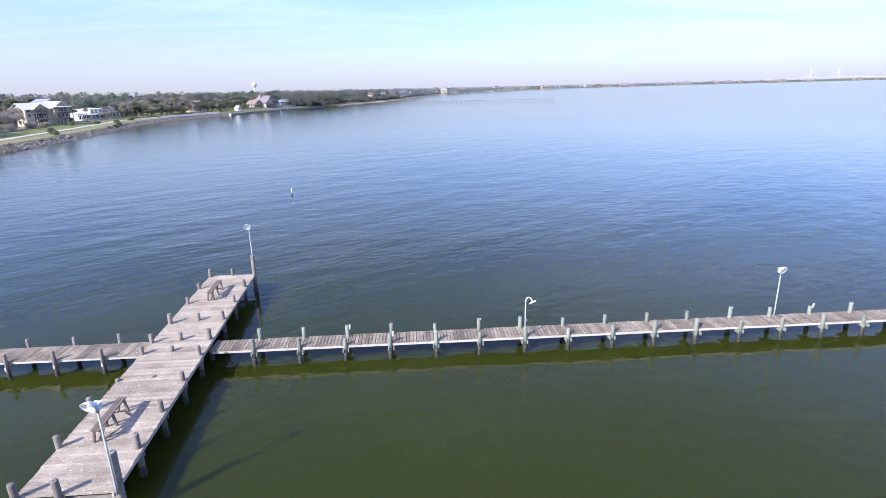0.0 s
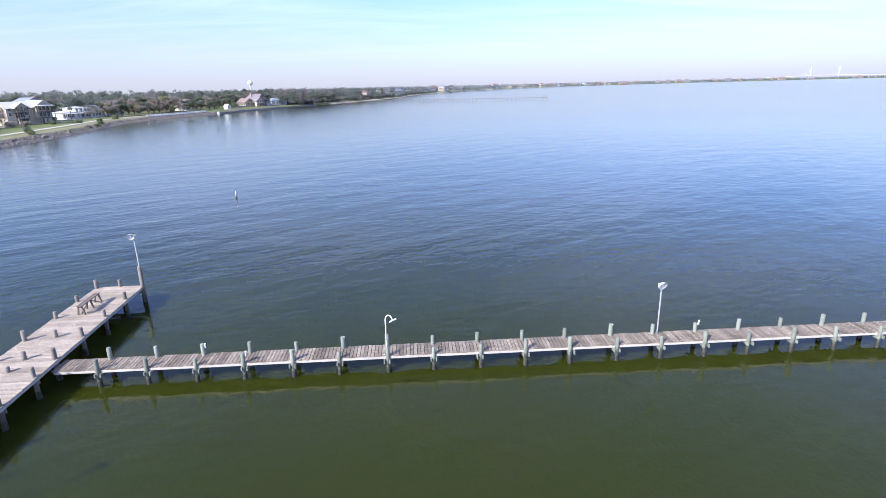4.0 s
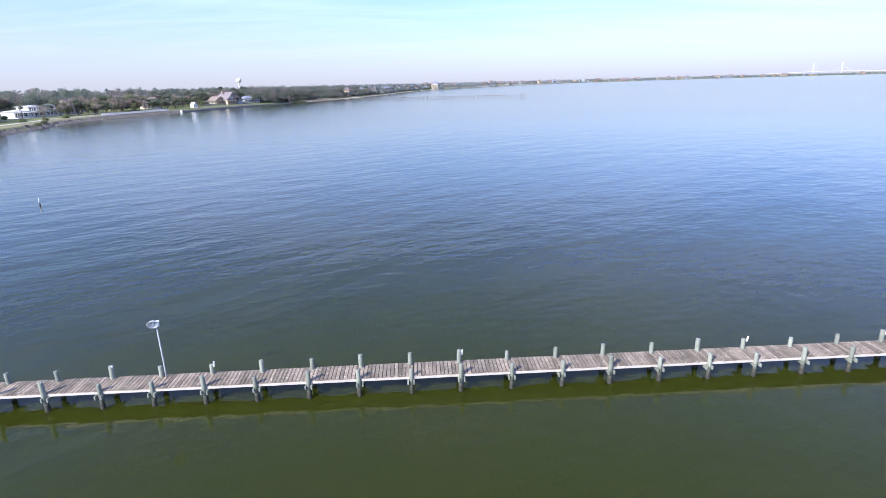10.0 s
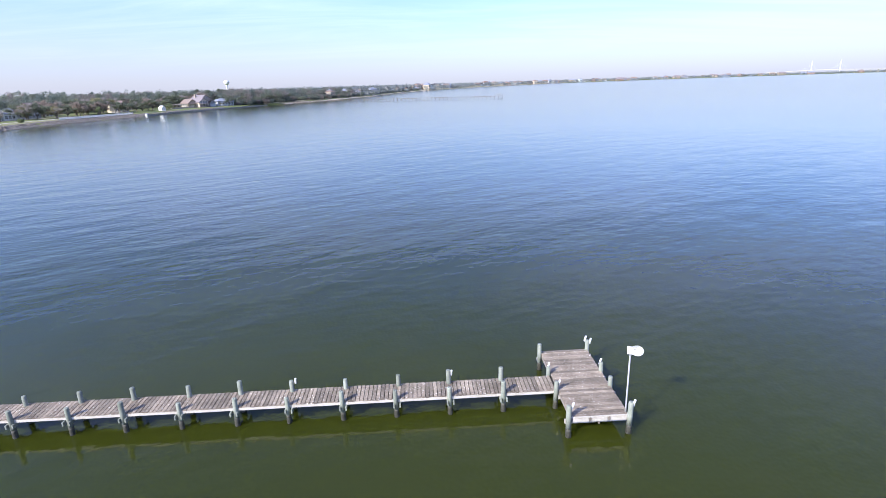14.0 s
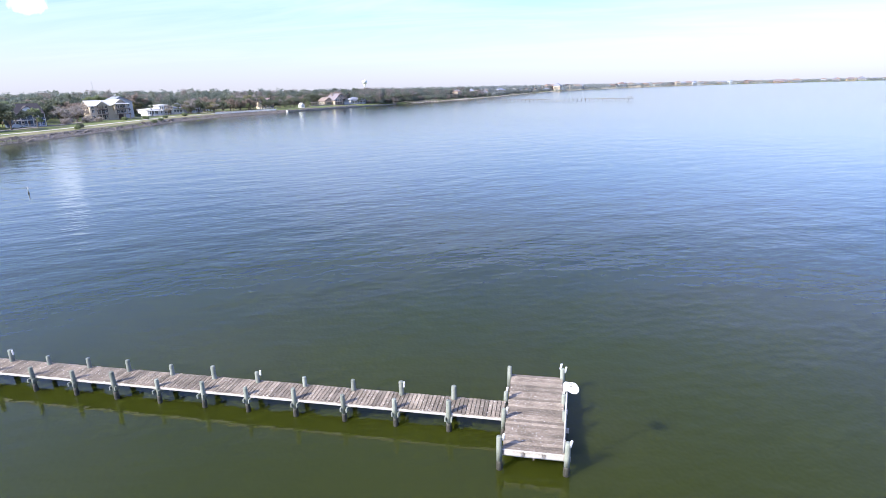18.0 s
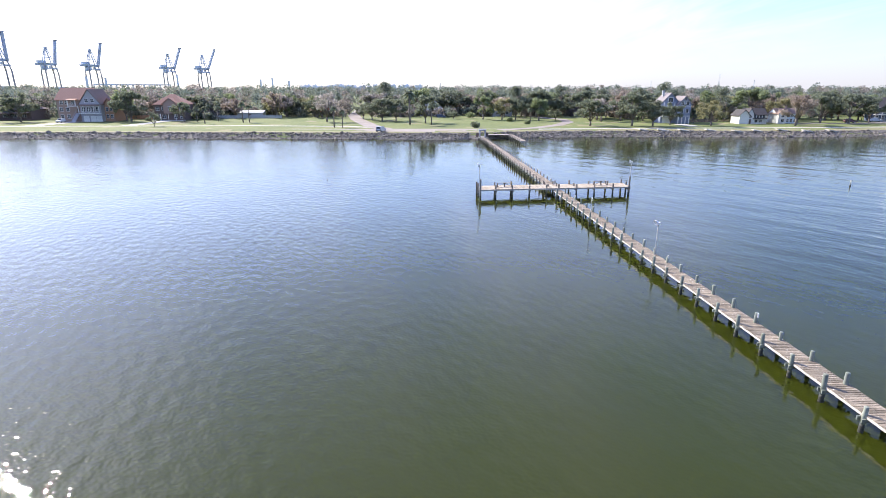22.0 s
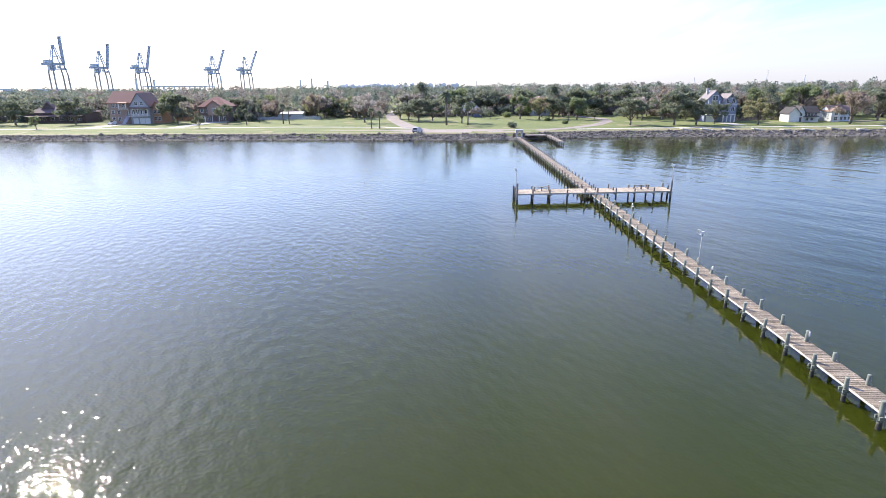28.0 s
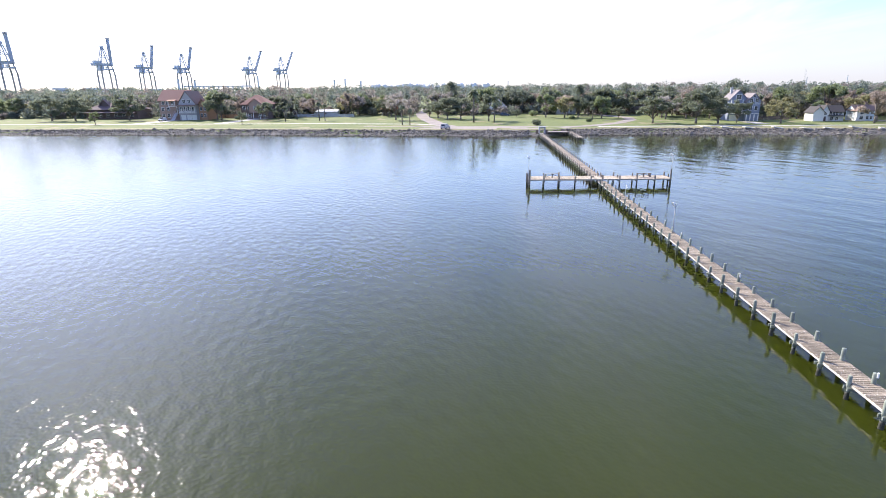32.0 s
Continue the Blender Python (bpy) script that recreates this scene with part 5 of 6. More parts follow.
# shore bushes
for x, y, hgt in ((-193.7, .7, 2.4), (-232, 20, 2.0), (-214, 24, 1.6), (-262, 6, 3.2), (-184, 168, 2.0), (-191, 176, 2.2), (-208, 268, 2.6), (-238, 262, 3.0), (-238, 268, 2.4), (-220, 210, 3.4), (-224, 216, 3.8), (-219, 218, 2.8), (-226, 206, 3.6), (-222, 200, 3.2), (-216, 230, 2.0), (-208, 236, 2.2), (-204, 246, 1.8), (-196, 232, 1.6), (-192, 222, 1.7), (-190, 212, 1.4)):
    rg = np.random.default_rng(int(abs(x * 7 + y)))
    bl = [(rg.uniform(-.7, .7) * hgt * .6, rg.uniform(-.7, .7) * hgt * .6, hgt * rg.uniform(.3, .6), hgt * rg.uniform(.35, .5), .9) for _ in range(6)]
    bu = thing("bush", "grey-brown leafless brush beside the path" if 198 < y < 222 else "rounded dark green shrub on grass", "bush", "shrubs", pose(x, y, ground_z(x, y) - .1))
    part("stem", Mesh().tube([(0, 0, 0), (0, 0, hgt * .5)], .08, 6), BARK, bu)
    part("crown", sprays("crown", leaf_cloud(rg, bl, 1100, .2), GREY if 198 < y < 222 else OAK if int(x) % 2 else GREEN), None, bu)

# ---------------------------------------------------------------- the tree belt behind the park and houses
mixes = {"park": ("oak", "oak", "oak", "green", "rust", "grey", "pine", "oak"), "south": ("oak", "green", "grey", "grey", "yellow", "oak", "rust"), "north": ("rust", "oak", "green", "oak", "grey", "yellow", "rust", "pine", "oak")}
boxes = [  # x from, x to, y from, y to, number, mix, heights
    (-300, -266, -330, -205, 26, "south", (8, 12)), (-290, -262, -190, -100, 26, "south", (8, 11.5)), (-312, -264, -100, -60, 20, "south", (9, 12)),
    (-326, -284, -58, 20, 22, "park", (10, 14)), (-300, -262, 20, 75, 22, "park", (9, 13.5)), (-262, -226, 56, 100, 16, "park", (9, 13.5)),
    (-262, -226, 100, 170, 30, "north", (8.5, 13)), (-246, -236, 165, 205, 8, "north", (8, 11)), (-268, -240, 200, 240, 14, "north", (8, 12)), (-300, -266, 245, 330, 26, "north", (9, 13)),
    (-236, -212, 296, 372, 14, "north", (6, 9.5)), (-256, -216, 372, 440, 22, "north", (7, 11.5)), (-220, -186, 440, 560, 40, "north", (7, 12))]
taken = [(-258, -205, 15), (-246, -165, 14), (-252, -129, 9), (-219, 83, 9), (-214, 113, 9), (-213, 126, 7), (-227, 184, 9), (-231, 237, 13), (-242, 257, 9), (-240, 288, 12), (-240, 316, 9), (-250, 345, 8), (-186, 444, 14), (-172, 464, 10), (-192, 425, 9), (-188, 384, 6), (-180, 454, 11), (-192, 434, 10), (-216, 378, 8), (-282, 24, 6), (-288, -12, 7), (-270, -100, 6)]
for x0, x1, y0, y1, n, mix, (h0, h1) in boxes:
    for i in range(n):
        for _ in range(20):
            x, y = trnd.uniform(x0, x1), trnd.uniform(y0, y1)
            road = abs(y - (-47 - (x + 250) * -0.12)) < 6 and y < -30
            if not road and all((x - a) ** 2 + (y - c) ** 2 > r * r for a, c, r in taken):
                break
        k = trnd.choice(mixes[mix])
        tree(k, x, y, trnd.uniform(h0, h1) * (1.25 if k == "pine" else 1.0), trnd.uniform(0.85, 1.15))
        taken.append((x, y, 3.2))
# trees that stand in front of or beside the houses
for k, x, y, h, w in (("oak", -238, -187, 12, .95), ("oak", -238, -214, 12.5, 1.0), ("oak", -238, -226, 11, 1.1), ("oak", -239, -142, 13, .85), ("green", -243, -146, 13, .7), ("oak", -234, -118, 8.5, .9), ("palm", -238, -114, 7, 1),
                      ("palm", -246, -108, 7.5, 1), ("oak", -214, 92, 6, .8), ("oak", -205, 78, 8.5, .8), ("rust", -204, 128, 10.5, 1), ("oak", -215, 146, 11, 1.1), ("oak", -211, 155, 12, 1.0), ("oak", -214, 166, 10.5, 1.0),
                      ("green", -214, 178, 8.5, .7), ("grey", -226, 203, 8, 1.1), ("grey", -229, 214, 8.5, 1.1), ("grey", -238, 228, 9, 1.1), ("palm", -232, 272, 7, 1), ("palm", -229, 284, 7, 1), ("rust", -228, 300, 8, 1),
                      ("oak", -170, 474, 8, 1.2), ("green", -166, 470, 6, 1), ("rust", -204, 404, 8, 1.1), ("oak", -200, 396, 8, 1.2), ("rust", -210, 410, 9, 1.2), ("oak", -204, 440, 10, 1.2), ("pine", -210, 430, 12, 1.1), ("rust", -200, 456, 9, 1.2),
                      ("oak", -152, 494, 7, 1.2), ("oak", -146, 510, 8, 1.3), ("green", -150, 520, 7, 1.2), ("rust", -162, 500, 9, 1.2), ("oak", -140, 530, 8, 1.3), ("pine", -152, 536, 12, 1.1), ("oak", -134, 548, 8, 1.3), ("rust", -144, 556, 9, 1.2),
                      ("rust", -212, 330, 8, 1.1), ("oak", -220, 340, 9, 1.2), ("rust", -214, 350, 8, 1.2), ("oak", -224, 356, 9, 1.2), ("green", -210, 344, 5, 1.1), ("rust", -226, 326, 9, 1.1), ("rust", -216, 356, 8, 1.2), ("oak", -224, 297, 6, 1.0), ("grey", -225, 277, 6.5, 1.1), ("oak", -197, 374, 6, 1.1), ("grey", -206, 384, 7, 1.1), ("oak", -210, 392, 9, 1.2), ("rust", -220, 400, 10, 1.2), ("oak", -196, 412, 8, 1.1), ("green", -200, 418, 7, 1.0), ("grey", -214, 308, 6, 1.2), ("oak", -226, 346, 10, 1.2), ("oak", -232, 300, 9, 1.1), ("rust", -236, 330, 10, 1.2), ("oak", -176, 480, 9, 1.2), ("rust", -184, 484, 10, 1.2),
                      ("oak", -222, 312, 7, 1), ("oak", -206, 360, 7.5, 1.2), ("oak", -204, 368, 7.5, 1.2), ("green", -186, 392, 5, 1), ("oak", -166, 462, 7, 1.1), ("oak", -158, 480, 8, 1.1), ("palm", -160, 470, 7, 1)):
    tree(k, x, y, h, w)



def woods(name, spots, per, size, label, seed, leaf):
    """Many far trees as one mesh of leaf clumps: crown lobes over short trunks."""
    rg = np.random.default_rng(seed)
    out = []
    for x, y, z, h, r in spots:
        lobes = [(x + rg.uniform(-.5, .5) * r, y + rg.uniform(-.5, .5) * r, z + h * rg.uniform(.45, .88), r * rg.uniform(.45, .75), .8) for _ in range(4)]
        lobes.append((x, y, z + h * .25, r * .6, 1.0))
        out.append(leaf_cloud(rg, lobes, per, size))
    me = sprays(name, np.concatenate(out), leaf)
    return tagged(part(name, me, None), label, "woods", "", "stuff")


wr = random.Random(77)
spots = []
while len(spots) < 1900:
    y = wr.uniform(-900, 640)
    d = 82 + 330 * wr.random() ** 1.5
    x = shore_x(y) - d - (34 if -110 < y < 75 else 0)
    if y < 250 and abs(y - (-52 - (x + 290) * -0.05)) < 5:
        continue
    hh = wr.uniform(8.5, 13.5) * (1.0 + 0.45 * min(1, d / 330))
    spots.append((x, y, 1.9, hh, wr.uniform(3.2, 5.2)))
# the last wood, for the far shore, is paler: haze painted into its leaves
WOODS = (foliage("olive_wood", (0.140, 0.158, 0.112), (0.220, 0.238, 0.172)), foliage("dark_wood", (0.110, 0.135, 0.105), (0.185, 0.212, 0.165)), foliage("brown_wood", (0.195, 0.170, 0.140), (0.280, 0.248, 0.208)), foliage("haze_pale_wood", (0.215, 0.235, 0.200), (0.300, 0.315, 0.275)))
for _ in range(900):
    y = wr.uniform(-420, 480)
    x = shore_x(y) - wr.uniform(70, 125) - (30 if -110 < y < 75 else 0)
    if not (y < 250 and abs(y - (-52 - (x + 290) * -0.05)) < 5):
        spots.append((x, y, 1.7, wr.uniform(3, 5.5), wr.uniform(2.5, 4.0)))
shade = [noise.noise((p[0] * .02, p[1] * .02, 3.1)) + wr.uniform(-.35, .35) for p in spots]
for k, (lo, hi, word) in enumerate(((-.12, .16, "olive"), (-9, -.12, "dark green"), (.16, 9, "russet brown"))):
    woods("woodland", [p for p, q in zip(spots, shade) if lo <= q < hi], 360, .46, "%s autumn woodland behind the shore" % word, 31 + k, WOODS[k])
spots = []
while len(spots) < 1500:
    y = wr.uniform(-1500, 900)
    d = 400 + 700 * wr.random()
    spots.append((shore_x(y) - d, y, 2.2, wr.uniform(15, 21), wr.uniform(4.5, 7.5)))
woods("far_woodland", spots, 90, 1.0, "dark distant pine woodland on the horizon", 42, WOODS[1])
# along the coast to the north and round the bay
near_spots, far_spots = [], []
for i, p in enumerate(SHORE):
    if p.y < 470:
        continue
    d = inland(i)
    near = p.y < 1250
    spots = near_spots if p.y < 760 else far_spots
    for _ in range(34 if near else 30):
        off = 22 + (170 if near else 320) * wr.random() ** 1.3
        q = p + d * off + Vector((wr.uniform(-16, 16), wr.uniform(-16, 16))) * (1 if near else 4)
        spots.append((q.x, q.y, 1.9, wr.uniform(5, 14) * (1 if near else .9), wr.uniform(3.5, 6.0) * (1 if near else 2.0)))
    if p.y < 1250:
        for _ in range(14):
            q = p + d * wr.uniform(8, 24) + Vector((wr.uniform(-8, 8), wr.uniform(-8, 8)))
            spots.append((q.x, q.y, 1.7, wr.uniform(2, 5), wr.uniform(2, 3.5)))
for k, word in ((0, "olive"), (2, "russet"), (1, "dark green")):
    woods("coast_woodland", near_spots[k::3], 260, .5, "%s trees in woodland along the coast" % word, 44 + k, WOODS[k])
woods("coast_woodland", far_spots, 90, 1.0, "line of trees along the far shore, coloured pale for haze", 43, WOODS[3])

# ---------------------------------------------------------------- houses and buildings far up the coast
fr = random.Random(5)


def far_house(x, y, z, w, d, h, wall, roof, turn):
    ob = thing("far_house", "small %s house on the distant shore" % wall, "house", "houses on the far shore", pose(x, y, z, 0, 0, turn))
    volume(ob, 0, 0, w, d, 0, h, h + w * .22, wall, roof, fr.choice(("gable", "hip")), fr.choice("xy"))
    for k in range(3):
        part("window", Mesh().box(d / 2 + .03, (k - 1) * w * .28, h * .55, .08, w * .12, h * .35), GLASS, ob)


for i in range(0, len(SHORE), 1):
    p = SHORE[i]
    if 560 < p.y < 2900 and fr.random() < (0.75 if p.y < 1400 else 0.6):
        d = inland(i)
        q = p + d * fr.uniform(14, 45)
        big = 1 if p.y < 1300 else 1.7
        far_house(q.x, q.y, 1.8, fr.uniform(9, 16) * big, fr.uniform(8, 11) * big, fr.uniform(3.5, 7) * big, fr.choice(("white", "cream", "tan", "grey", "pale", "brick")), fr.choice(("brown", "slate", "tanr", "slate", "dark")), math.degrees(math.atan2(-d.y, -d.x)) + fr.uniform(-25, 25))
    elif p.y >= 2900 and fr.random() < 0.55:
        d = inland(i)
        q = p + d * fr.uniform(20, 90) + Vector((fr.uniform(-25, 25), 0))
        far_house(q.x, q.y, 1.8, fr.uniform(18, 44), fr.uniform(14, 20), fr.uniform(6, 12), fr.choice(("tan", "brick", "grey", "blue")), fr.choice(("lilac", "tanr", "slate")), -90)

# sand and bulkheads up the coast
sb = Mesh()
for i, p in enumerate(SHORE[:-1]):
    if 520 < p.y < 2600:
        q = SHORE[i + 1]
        d, e = inland(i), inland(i + 1)
        for (a, za), (c, zc) in (((-1.5, .1), (5, 1.62)), ((5, 1.62), (9, 2.0))):
            sb.add([(*(p + d * a), za), (*(q + e * a), za), (*(q + e * c), zc), (*(p + d * c), zc)], [(0, 1, 2, 3)])
structure("beach", sb, plain("pale_sand", (0.52, 0.46, 0.38), 0.95), "pale sand and rubble beach up the coast", "beach")

# ---------------------------------------------------------------- the long pier up the coast
lp = thing("long_pier", "long low timber fishing pier far up the coast", "pier")
A, B = Vector((-128, 549)), Vector((77, 503))
part("deck", Mesh().bar((*A, 1.6), (*B, 1.6), 2.0, .22), PILEDK, lp)
D = B - A
for i in range(56):
    p = A + D * i / 55
    part("bent", Mesh().box(0, -.8, .2, .26, .26, 3.6).box(0, .8, .2, .26, .26, 3.6).box(0, 0, 1.3, .26, 2.4, .26), PILEDK, lp, at=pose(p.x, p.y, 0, 0, 0, math.degrees(math.atan2(D.y, D.x))))
for f, s in ((.42, 3.2), (.985, 2.6)):
    p = A + D * f
    part("shelter", Mesh().box(p.x, p.y, 1.7, s * 1.6, s * 1.6, .2).box(p.x - s * .6, p.y, 2.5, .2, .2, 1.8).box(p.x + s * .6, p.y, 2.5, .2, .2, 1.8).box(p.x, p.y, 3.4, s * 1.6, s * 1.6, .25), PILEDK, lp)
for x0, y0, x1, y1 in ((-150, 520, -112, 508), (-96, 700, -58, 690), (-60, 860, -20, 850), (-135, 545, -108, 540)):
    sd = thing("small_pier", "small dark timber jetty on the coast", "pier", "jetties up the coast")
    part("deck", Mesh().bar((x0, y0, 1.5), (x1, y1, 1.5), 2.2, .25), PILEDK, sd)
    part("end_deck", Mesh().box(x1, y1, 1.52, 6, 6, .25), PILEDK, sd)
    for i in range(9):
        a = Vector((x0, y0)).lerp(Vector((x1, y1)), i / 8)
        part("post", Mesh().box(a.x, a.y - .9, .6, .3, .3, 3.6).box(a.x, a.y + .9, .6, .3, .3, 3.6), PILEDK, sd)

# ---------------------------------------------------------------- water tower, masts
tw = thing("water_tower", "white ball-topped water tower above the trees", "water tower", at=pose(-341, 993, 2))
bl = Mesh()
for i in range(11):
    a = -math.pi / 2 + math.pi * i / 10
    for j in range(20):
        t = 2 * math.pi * j / 20
        bl.v.append((4.9 * math.cos(a) * math.cos(t), 4.9 * math.cos(a) * math.sin(t), 25.5 + 4.4 * math.sin(a)))
for i in range(10):
    for j in range(20):
        bl.f.append((i * 20 + j, i * 20 + (j + 1) % 20, (i + 1) * 20 + (j + 1) % 20, (i + 1) * 20 + j))
part("tank", bl, TRIM, tw, smooth=True)
part("stem", Mesh().tube([(0, 0, 0), (0, 0, 4), (0, 0, 19), (0, 0, 21.8)], [3.2, 1.6, 1.3, 2.4], 16), TRIM, tw, smooth=True)
part("catwalk", Mesh().tube([(0, 0, 25.4), (0, 0, 25.6)], 5.0, 20), GALV, tw)


def mast(x, y, h, w, label):
    ob = thing("lattice_mast", label, "mast", "radio masts", pose(x, y, 2))
    for i in range(3):
        a = 2.1 * i
        part("leg", Mesh().tube([(w * math.cos(a), w * math.sin(a), 0), (w * math.cos(a), w * math.sin(a), h)], .07, 5), GALV, ob)
    for k in range(int(h / 3)):
        m = Mesh()
        for i in range(3):
            a, c = 2.1 * i, 2.1 * (i + 1)
            m.bar((w * math.cos(a), w * math.sin(a), k * 3), (w * math.cos(c), w * math.sin(c), k * 3 + 3), .06, .06)
        part("lacing", m, GALV, ob)


mast(-687, 365, 34, .8, "thin grey lattice mast above the woods")
mast(-610, 639, 31, .5, "thin pale lattice mast on the horizon")

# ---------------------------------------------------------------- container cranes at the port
# the blue and the pale coat are greyed and lightened to imitate distance haze
CRB = plain("crane_hazed_blue", (0.42, 0.48, 0.60), 0.5, 0.8, 0.1)
CRW = plain("crane_hazed_pale", (0.62, 0.68, 0.76), 0.5, 0.85, 0.1)
CRD = plain("crane_dark_paint", (0.30, 0.30, 0.34), 0.6, 0.75, 0.1)


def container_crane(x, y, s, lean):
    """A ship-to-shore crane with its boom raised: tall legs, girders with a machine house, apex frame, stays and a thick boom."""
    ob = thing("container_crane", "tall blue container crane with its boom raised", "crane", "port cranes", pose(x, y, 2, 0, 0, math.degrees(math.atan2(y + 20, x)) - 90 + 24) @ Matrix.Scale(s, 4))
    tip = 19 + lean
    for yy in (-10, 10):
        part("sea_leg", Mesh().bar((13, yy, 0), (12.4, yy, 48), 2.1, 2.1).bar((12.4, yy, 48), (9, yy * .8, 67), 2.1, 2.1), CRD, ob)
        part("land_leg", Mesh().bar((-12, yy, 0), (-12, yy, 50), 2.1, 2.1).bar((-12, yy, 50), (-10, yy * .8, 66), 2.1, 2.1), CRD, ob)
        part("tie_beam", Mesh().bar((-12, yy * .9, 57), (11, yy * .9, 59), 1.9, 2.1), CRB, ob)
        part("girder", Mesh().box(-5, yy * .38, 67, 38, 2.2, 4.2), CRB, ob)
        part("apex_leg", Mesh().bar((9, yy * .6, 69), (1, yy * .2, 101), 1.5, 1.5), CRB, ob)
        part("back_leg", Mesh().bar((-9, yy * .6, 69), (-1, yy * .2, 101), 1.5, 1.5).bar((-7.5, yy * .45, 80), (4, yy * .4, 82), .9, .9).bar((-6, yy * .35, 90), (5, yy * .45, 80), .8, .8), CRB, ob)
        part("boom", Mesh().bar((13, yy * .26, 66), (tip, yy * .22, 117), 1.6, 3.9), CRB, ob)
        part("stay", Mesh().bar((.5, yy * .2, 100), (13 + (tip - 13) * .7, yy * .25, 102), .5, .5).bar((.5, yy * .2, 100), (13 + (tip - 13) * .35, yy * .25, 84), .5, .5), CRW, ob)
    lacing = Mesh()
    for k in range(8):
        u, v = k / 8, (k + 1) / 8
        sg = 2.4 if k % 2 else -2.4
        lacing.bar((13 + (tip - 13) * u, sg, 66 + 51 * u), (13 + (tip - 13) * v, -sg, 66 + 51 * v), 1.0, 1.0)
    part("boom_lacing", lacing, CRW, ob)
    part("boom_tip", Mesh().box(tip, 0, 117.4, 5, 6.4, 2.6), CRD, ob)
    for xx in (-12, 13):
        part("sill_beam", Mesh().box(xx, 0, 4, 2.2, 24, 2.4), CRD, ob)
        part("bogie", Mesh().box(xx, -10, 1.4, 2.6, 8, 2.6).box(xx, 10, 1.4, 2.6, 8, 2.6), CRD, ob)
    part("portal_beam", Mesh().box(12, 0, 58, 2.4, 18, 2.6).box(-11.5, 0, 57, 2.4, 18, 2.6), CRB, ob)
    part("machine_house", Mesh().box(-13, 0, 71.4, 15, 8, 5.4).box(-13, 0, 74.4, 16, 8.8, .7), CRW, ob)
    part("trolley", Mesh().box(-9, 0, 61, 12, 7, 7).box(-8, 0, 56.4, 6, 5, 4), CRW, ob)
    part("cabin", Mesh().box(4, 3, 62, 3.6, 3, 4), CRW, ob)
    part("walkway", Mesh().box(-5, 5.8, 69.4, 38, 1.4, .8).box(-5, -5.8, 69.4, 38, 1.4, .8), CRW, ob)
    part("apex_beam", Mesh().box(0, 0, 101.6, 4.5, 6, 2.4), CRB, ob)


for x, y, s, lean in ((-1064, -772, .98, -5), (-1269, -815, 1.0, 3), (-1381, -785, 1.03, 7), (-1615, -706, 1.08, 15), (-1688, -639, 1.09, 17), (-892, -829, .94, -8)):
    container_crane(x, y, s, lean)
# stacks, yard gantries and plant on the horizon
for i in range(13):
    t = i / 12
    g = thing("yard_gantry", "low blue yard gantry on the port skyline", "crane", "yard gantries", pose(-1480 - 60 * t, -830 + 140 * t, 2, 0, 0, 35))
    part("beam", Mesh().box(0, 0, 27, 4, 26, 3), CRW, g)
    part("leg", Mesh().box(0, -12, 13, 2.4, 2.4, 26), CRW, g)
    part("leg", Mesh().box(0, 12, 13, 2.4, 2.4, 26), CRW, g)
for x, y, w, h in ((-900, -745, 24, 21), (-960, -740, 20, 21), (-1010, -760, 26, 21), (-1130, -830, 30, 22), (-1320, -830, 30, 23)):
    o = thing("container_stack", "stack of pale shipping containers at the port", "containers", "container stacks", pose(x, y, 2, 0, 0, 40))
    for k in range(int(h / 2.6)):
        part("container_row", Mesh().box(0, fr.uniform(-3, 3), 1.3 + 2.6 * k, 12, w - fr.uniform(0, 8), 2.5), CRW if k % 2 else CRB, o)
for x, y, r, h in ((-1180, -690, 2.2, 40), (-1195, -660, 2, 38), (-1500, -640, 2, 52), (-1520, -400, 2, 44), (-1480, -420, 2, 40), (-1400, -330, 2.2, 36), (-1300, 40, 1.0, 30), (-1250, 520, .7, 32), (-1180, 640, .7, 31), (-1150, 700, .7, 33)):
    o = thing("chimney_stack", "thin pale industrial stack on the skyline", "chimney", "industrial stacks", pose(x, y, 2))
    part("shaft", Mesh().tube([(0, 0, 0), (0, 0, h)], [r * 1.2, r], 10), CRW, o)
    part("rim", Mesh().tube([(0, 0, h - 1), (0, 0, h)], r * 1.25, 10), CRB, o)
# near-white cladding: distance haze is put into the colour
HAZY = plain("haze_pale_cladding", (0.80, 0.81, 0.84), 0.7, 0.9, 0.1)
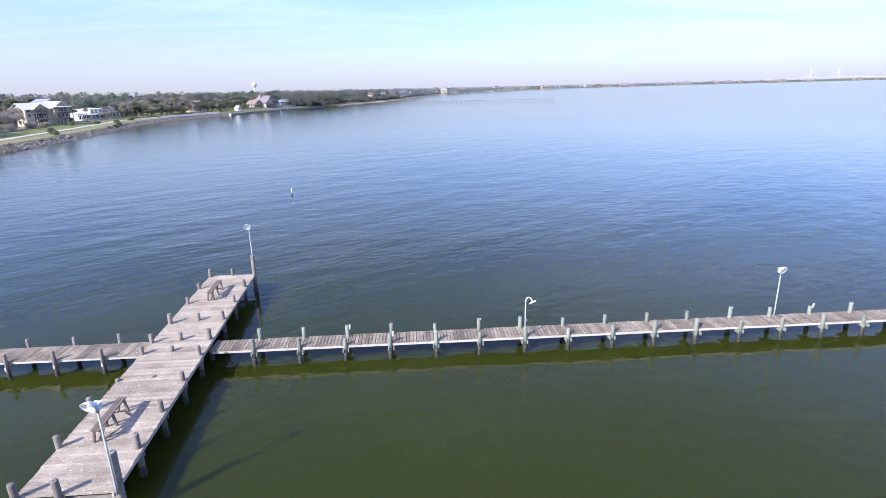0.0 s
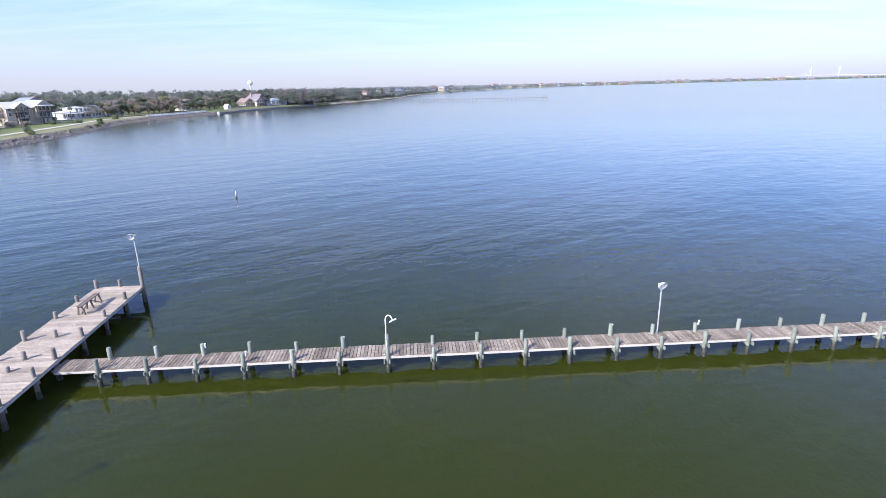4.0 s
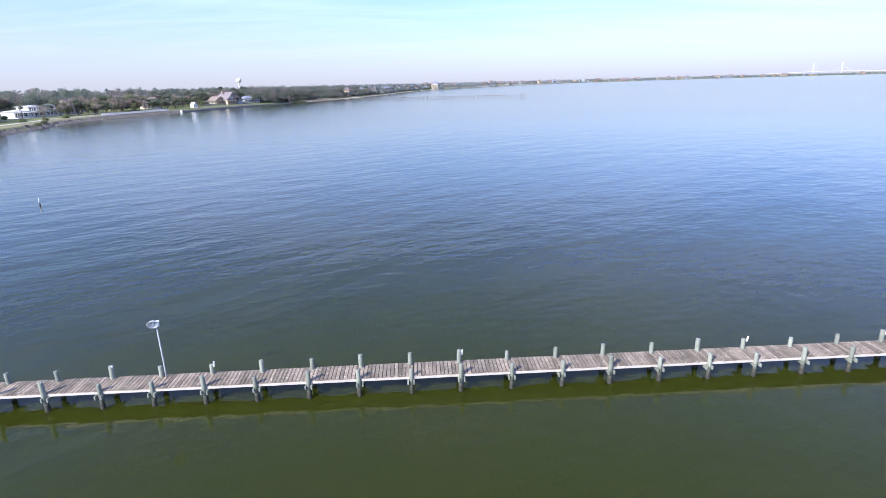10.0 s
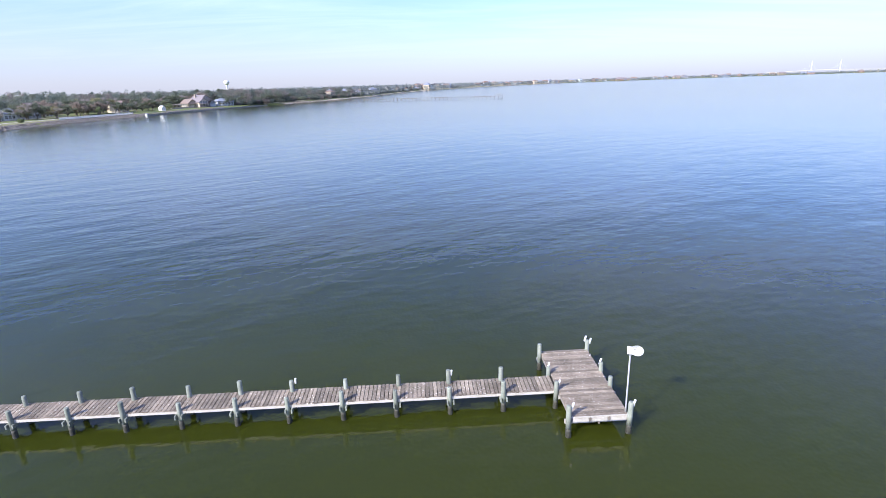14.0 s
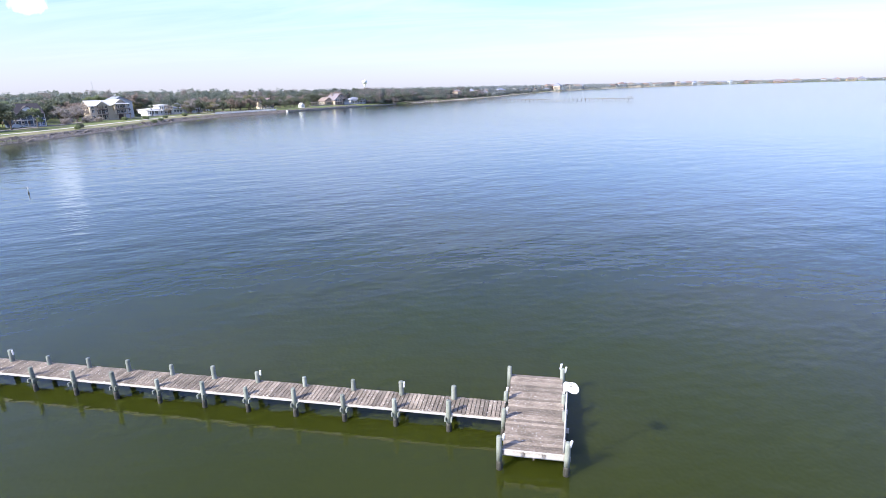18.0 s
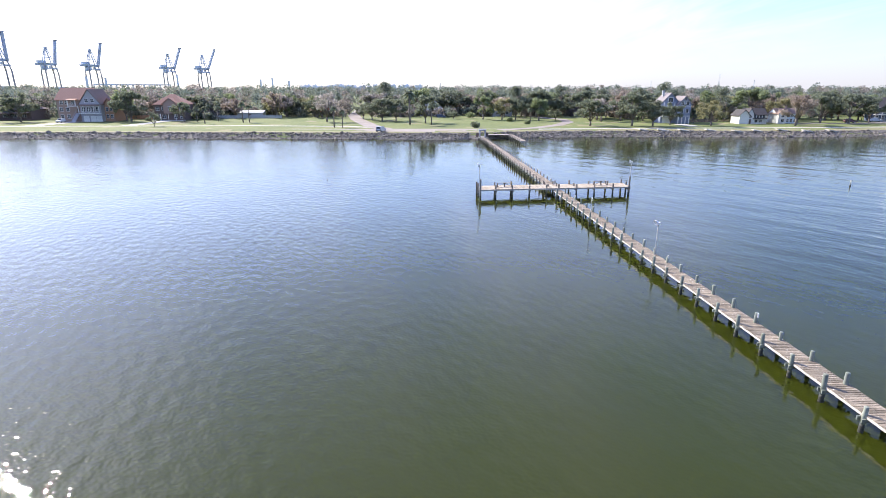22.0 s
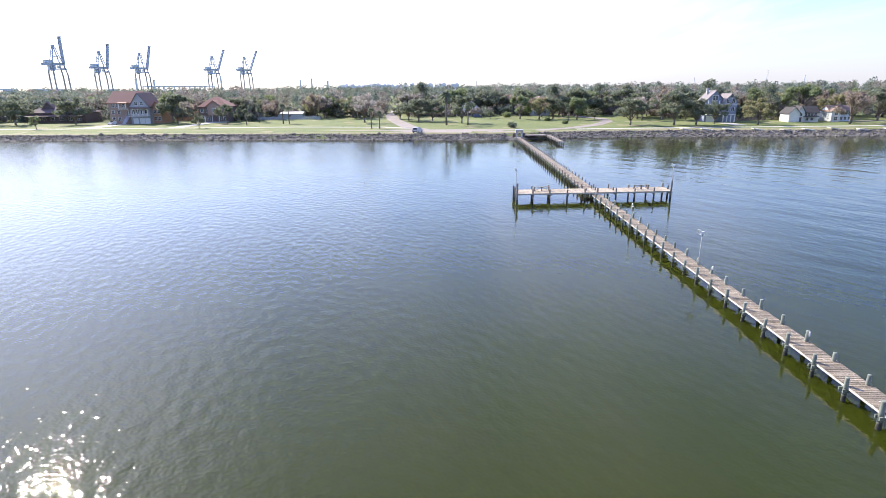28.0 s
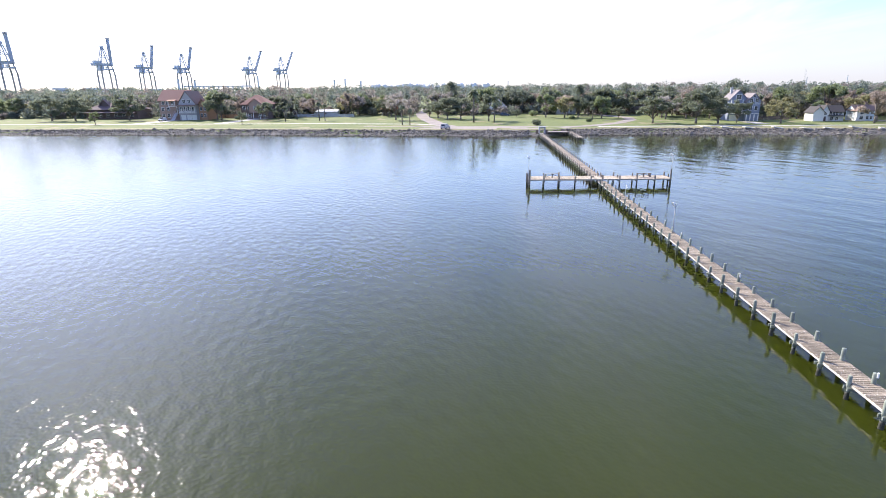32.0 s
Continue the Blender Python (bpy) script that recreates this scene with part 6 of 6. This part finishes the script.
for i in range(26):
    yy = -300 + 290 * i / 25 + fr.uniform(-5, 5)
    w, h = fr.uniform(8, 22), fr.uniform(21, 27) + (3 if i in (9, 10, 17) else 0)
    o = thing("plant_building", "pale boxy refinery building on the skyline", "building", "plant buildings", pose(-1430 + fr.uniform(-20, 20), yy, 2, 0, 0, 5))
    part("block", Mesh().box(0, 0, h / 2, 18, w, h).box(0, w * .2, h + 1, 8, w * .3, 2), HAZY, o)
    part("vent", Mesh().tube([(0, -w * .3, h - 1), (0, -w * .3, h + fr.uniform(2, 6))], .8, 8), HAZY, o)
    part("window_band", Mesh().box(9.1, 0, h * .8, .4, w * .9, 1.2), CRW, o)

# ---------------------------------------------------------------- cable-stayed bridge on the horizon
br = thing("stayed_bridge", "pale cable-stayed bridge far across the bay", "bridge")
# pylons and cables take a pale sky blue that imitates distance haze
P = [Vector((2719, 3724)), Vector((2847, 3626))]
dd = (P[1] - P[0]).normalized()
for p in P:
    for s in (-1, 1):
        n = Vector((dd.y, -dd.x)) * 9 * s
        part("pylon_leg", Mesh().bar((p.x + n.x * .4, p.y + n.y * .4, 0), (p.x + n.x, p.y + n.y, 26), 4, 4).bar((p.x + n.x, p.y + n.y, 26), (p.x, p.y, 82), 3.4, 3.4), WALLS["pale"], br)
    for k in range(5):
        for s in (-1, 1):
            q = p + dd * s * (12 + 12 * k)
            part("stay_cable", Mesh().bar((p.x, p.y, 78 - 4 * k), (q.x, q.y, 26), .16, .16), WALLS["pale"], br)
a, c = P[0] - dd * 260, P[1] + dd * 330
part("road_deck", Mesh().bar((a.x, a.y, 18), (P[0].x, P[0].y, 26), 16, 2.4).bar((P[0].x, P[0].y, 26), (P[1].x, P[1].y, 26), 16, 2.4).bar((P[1].x, P[1].y, 26), (c.x, c.y, 16), 16, 2.4), CONC, br)
for k in range(8):
    q = a.lerp(P[0], k / 8)
    part("pier_column", Mesh().box(q.x, q.y, 10, 5, 5, 20), CONC, br)
    q = P[1].lerp(c, (k + 1) / 8)
    part("pier_column", Mesh().box(q.x, q.y, 10, 5, 5, 20), CONC, br)
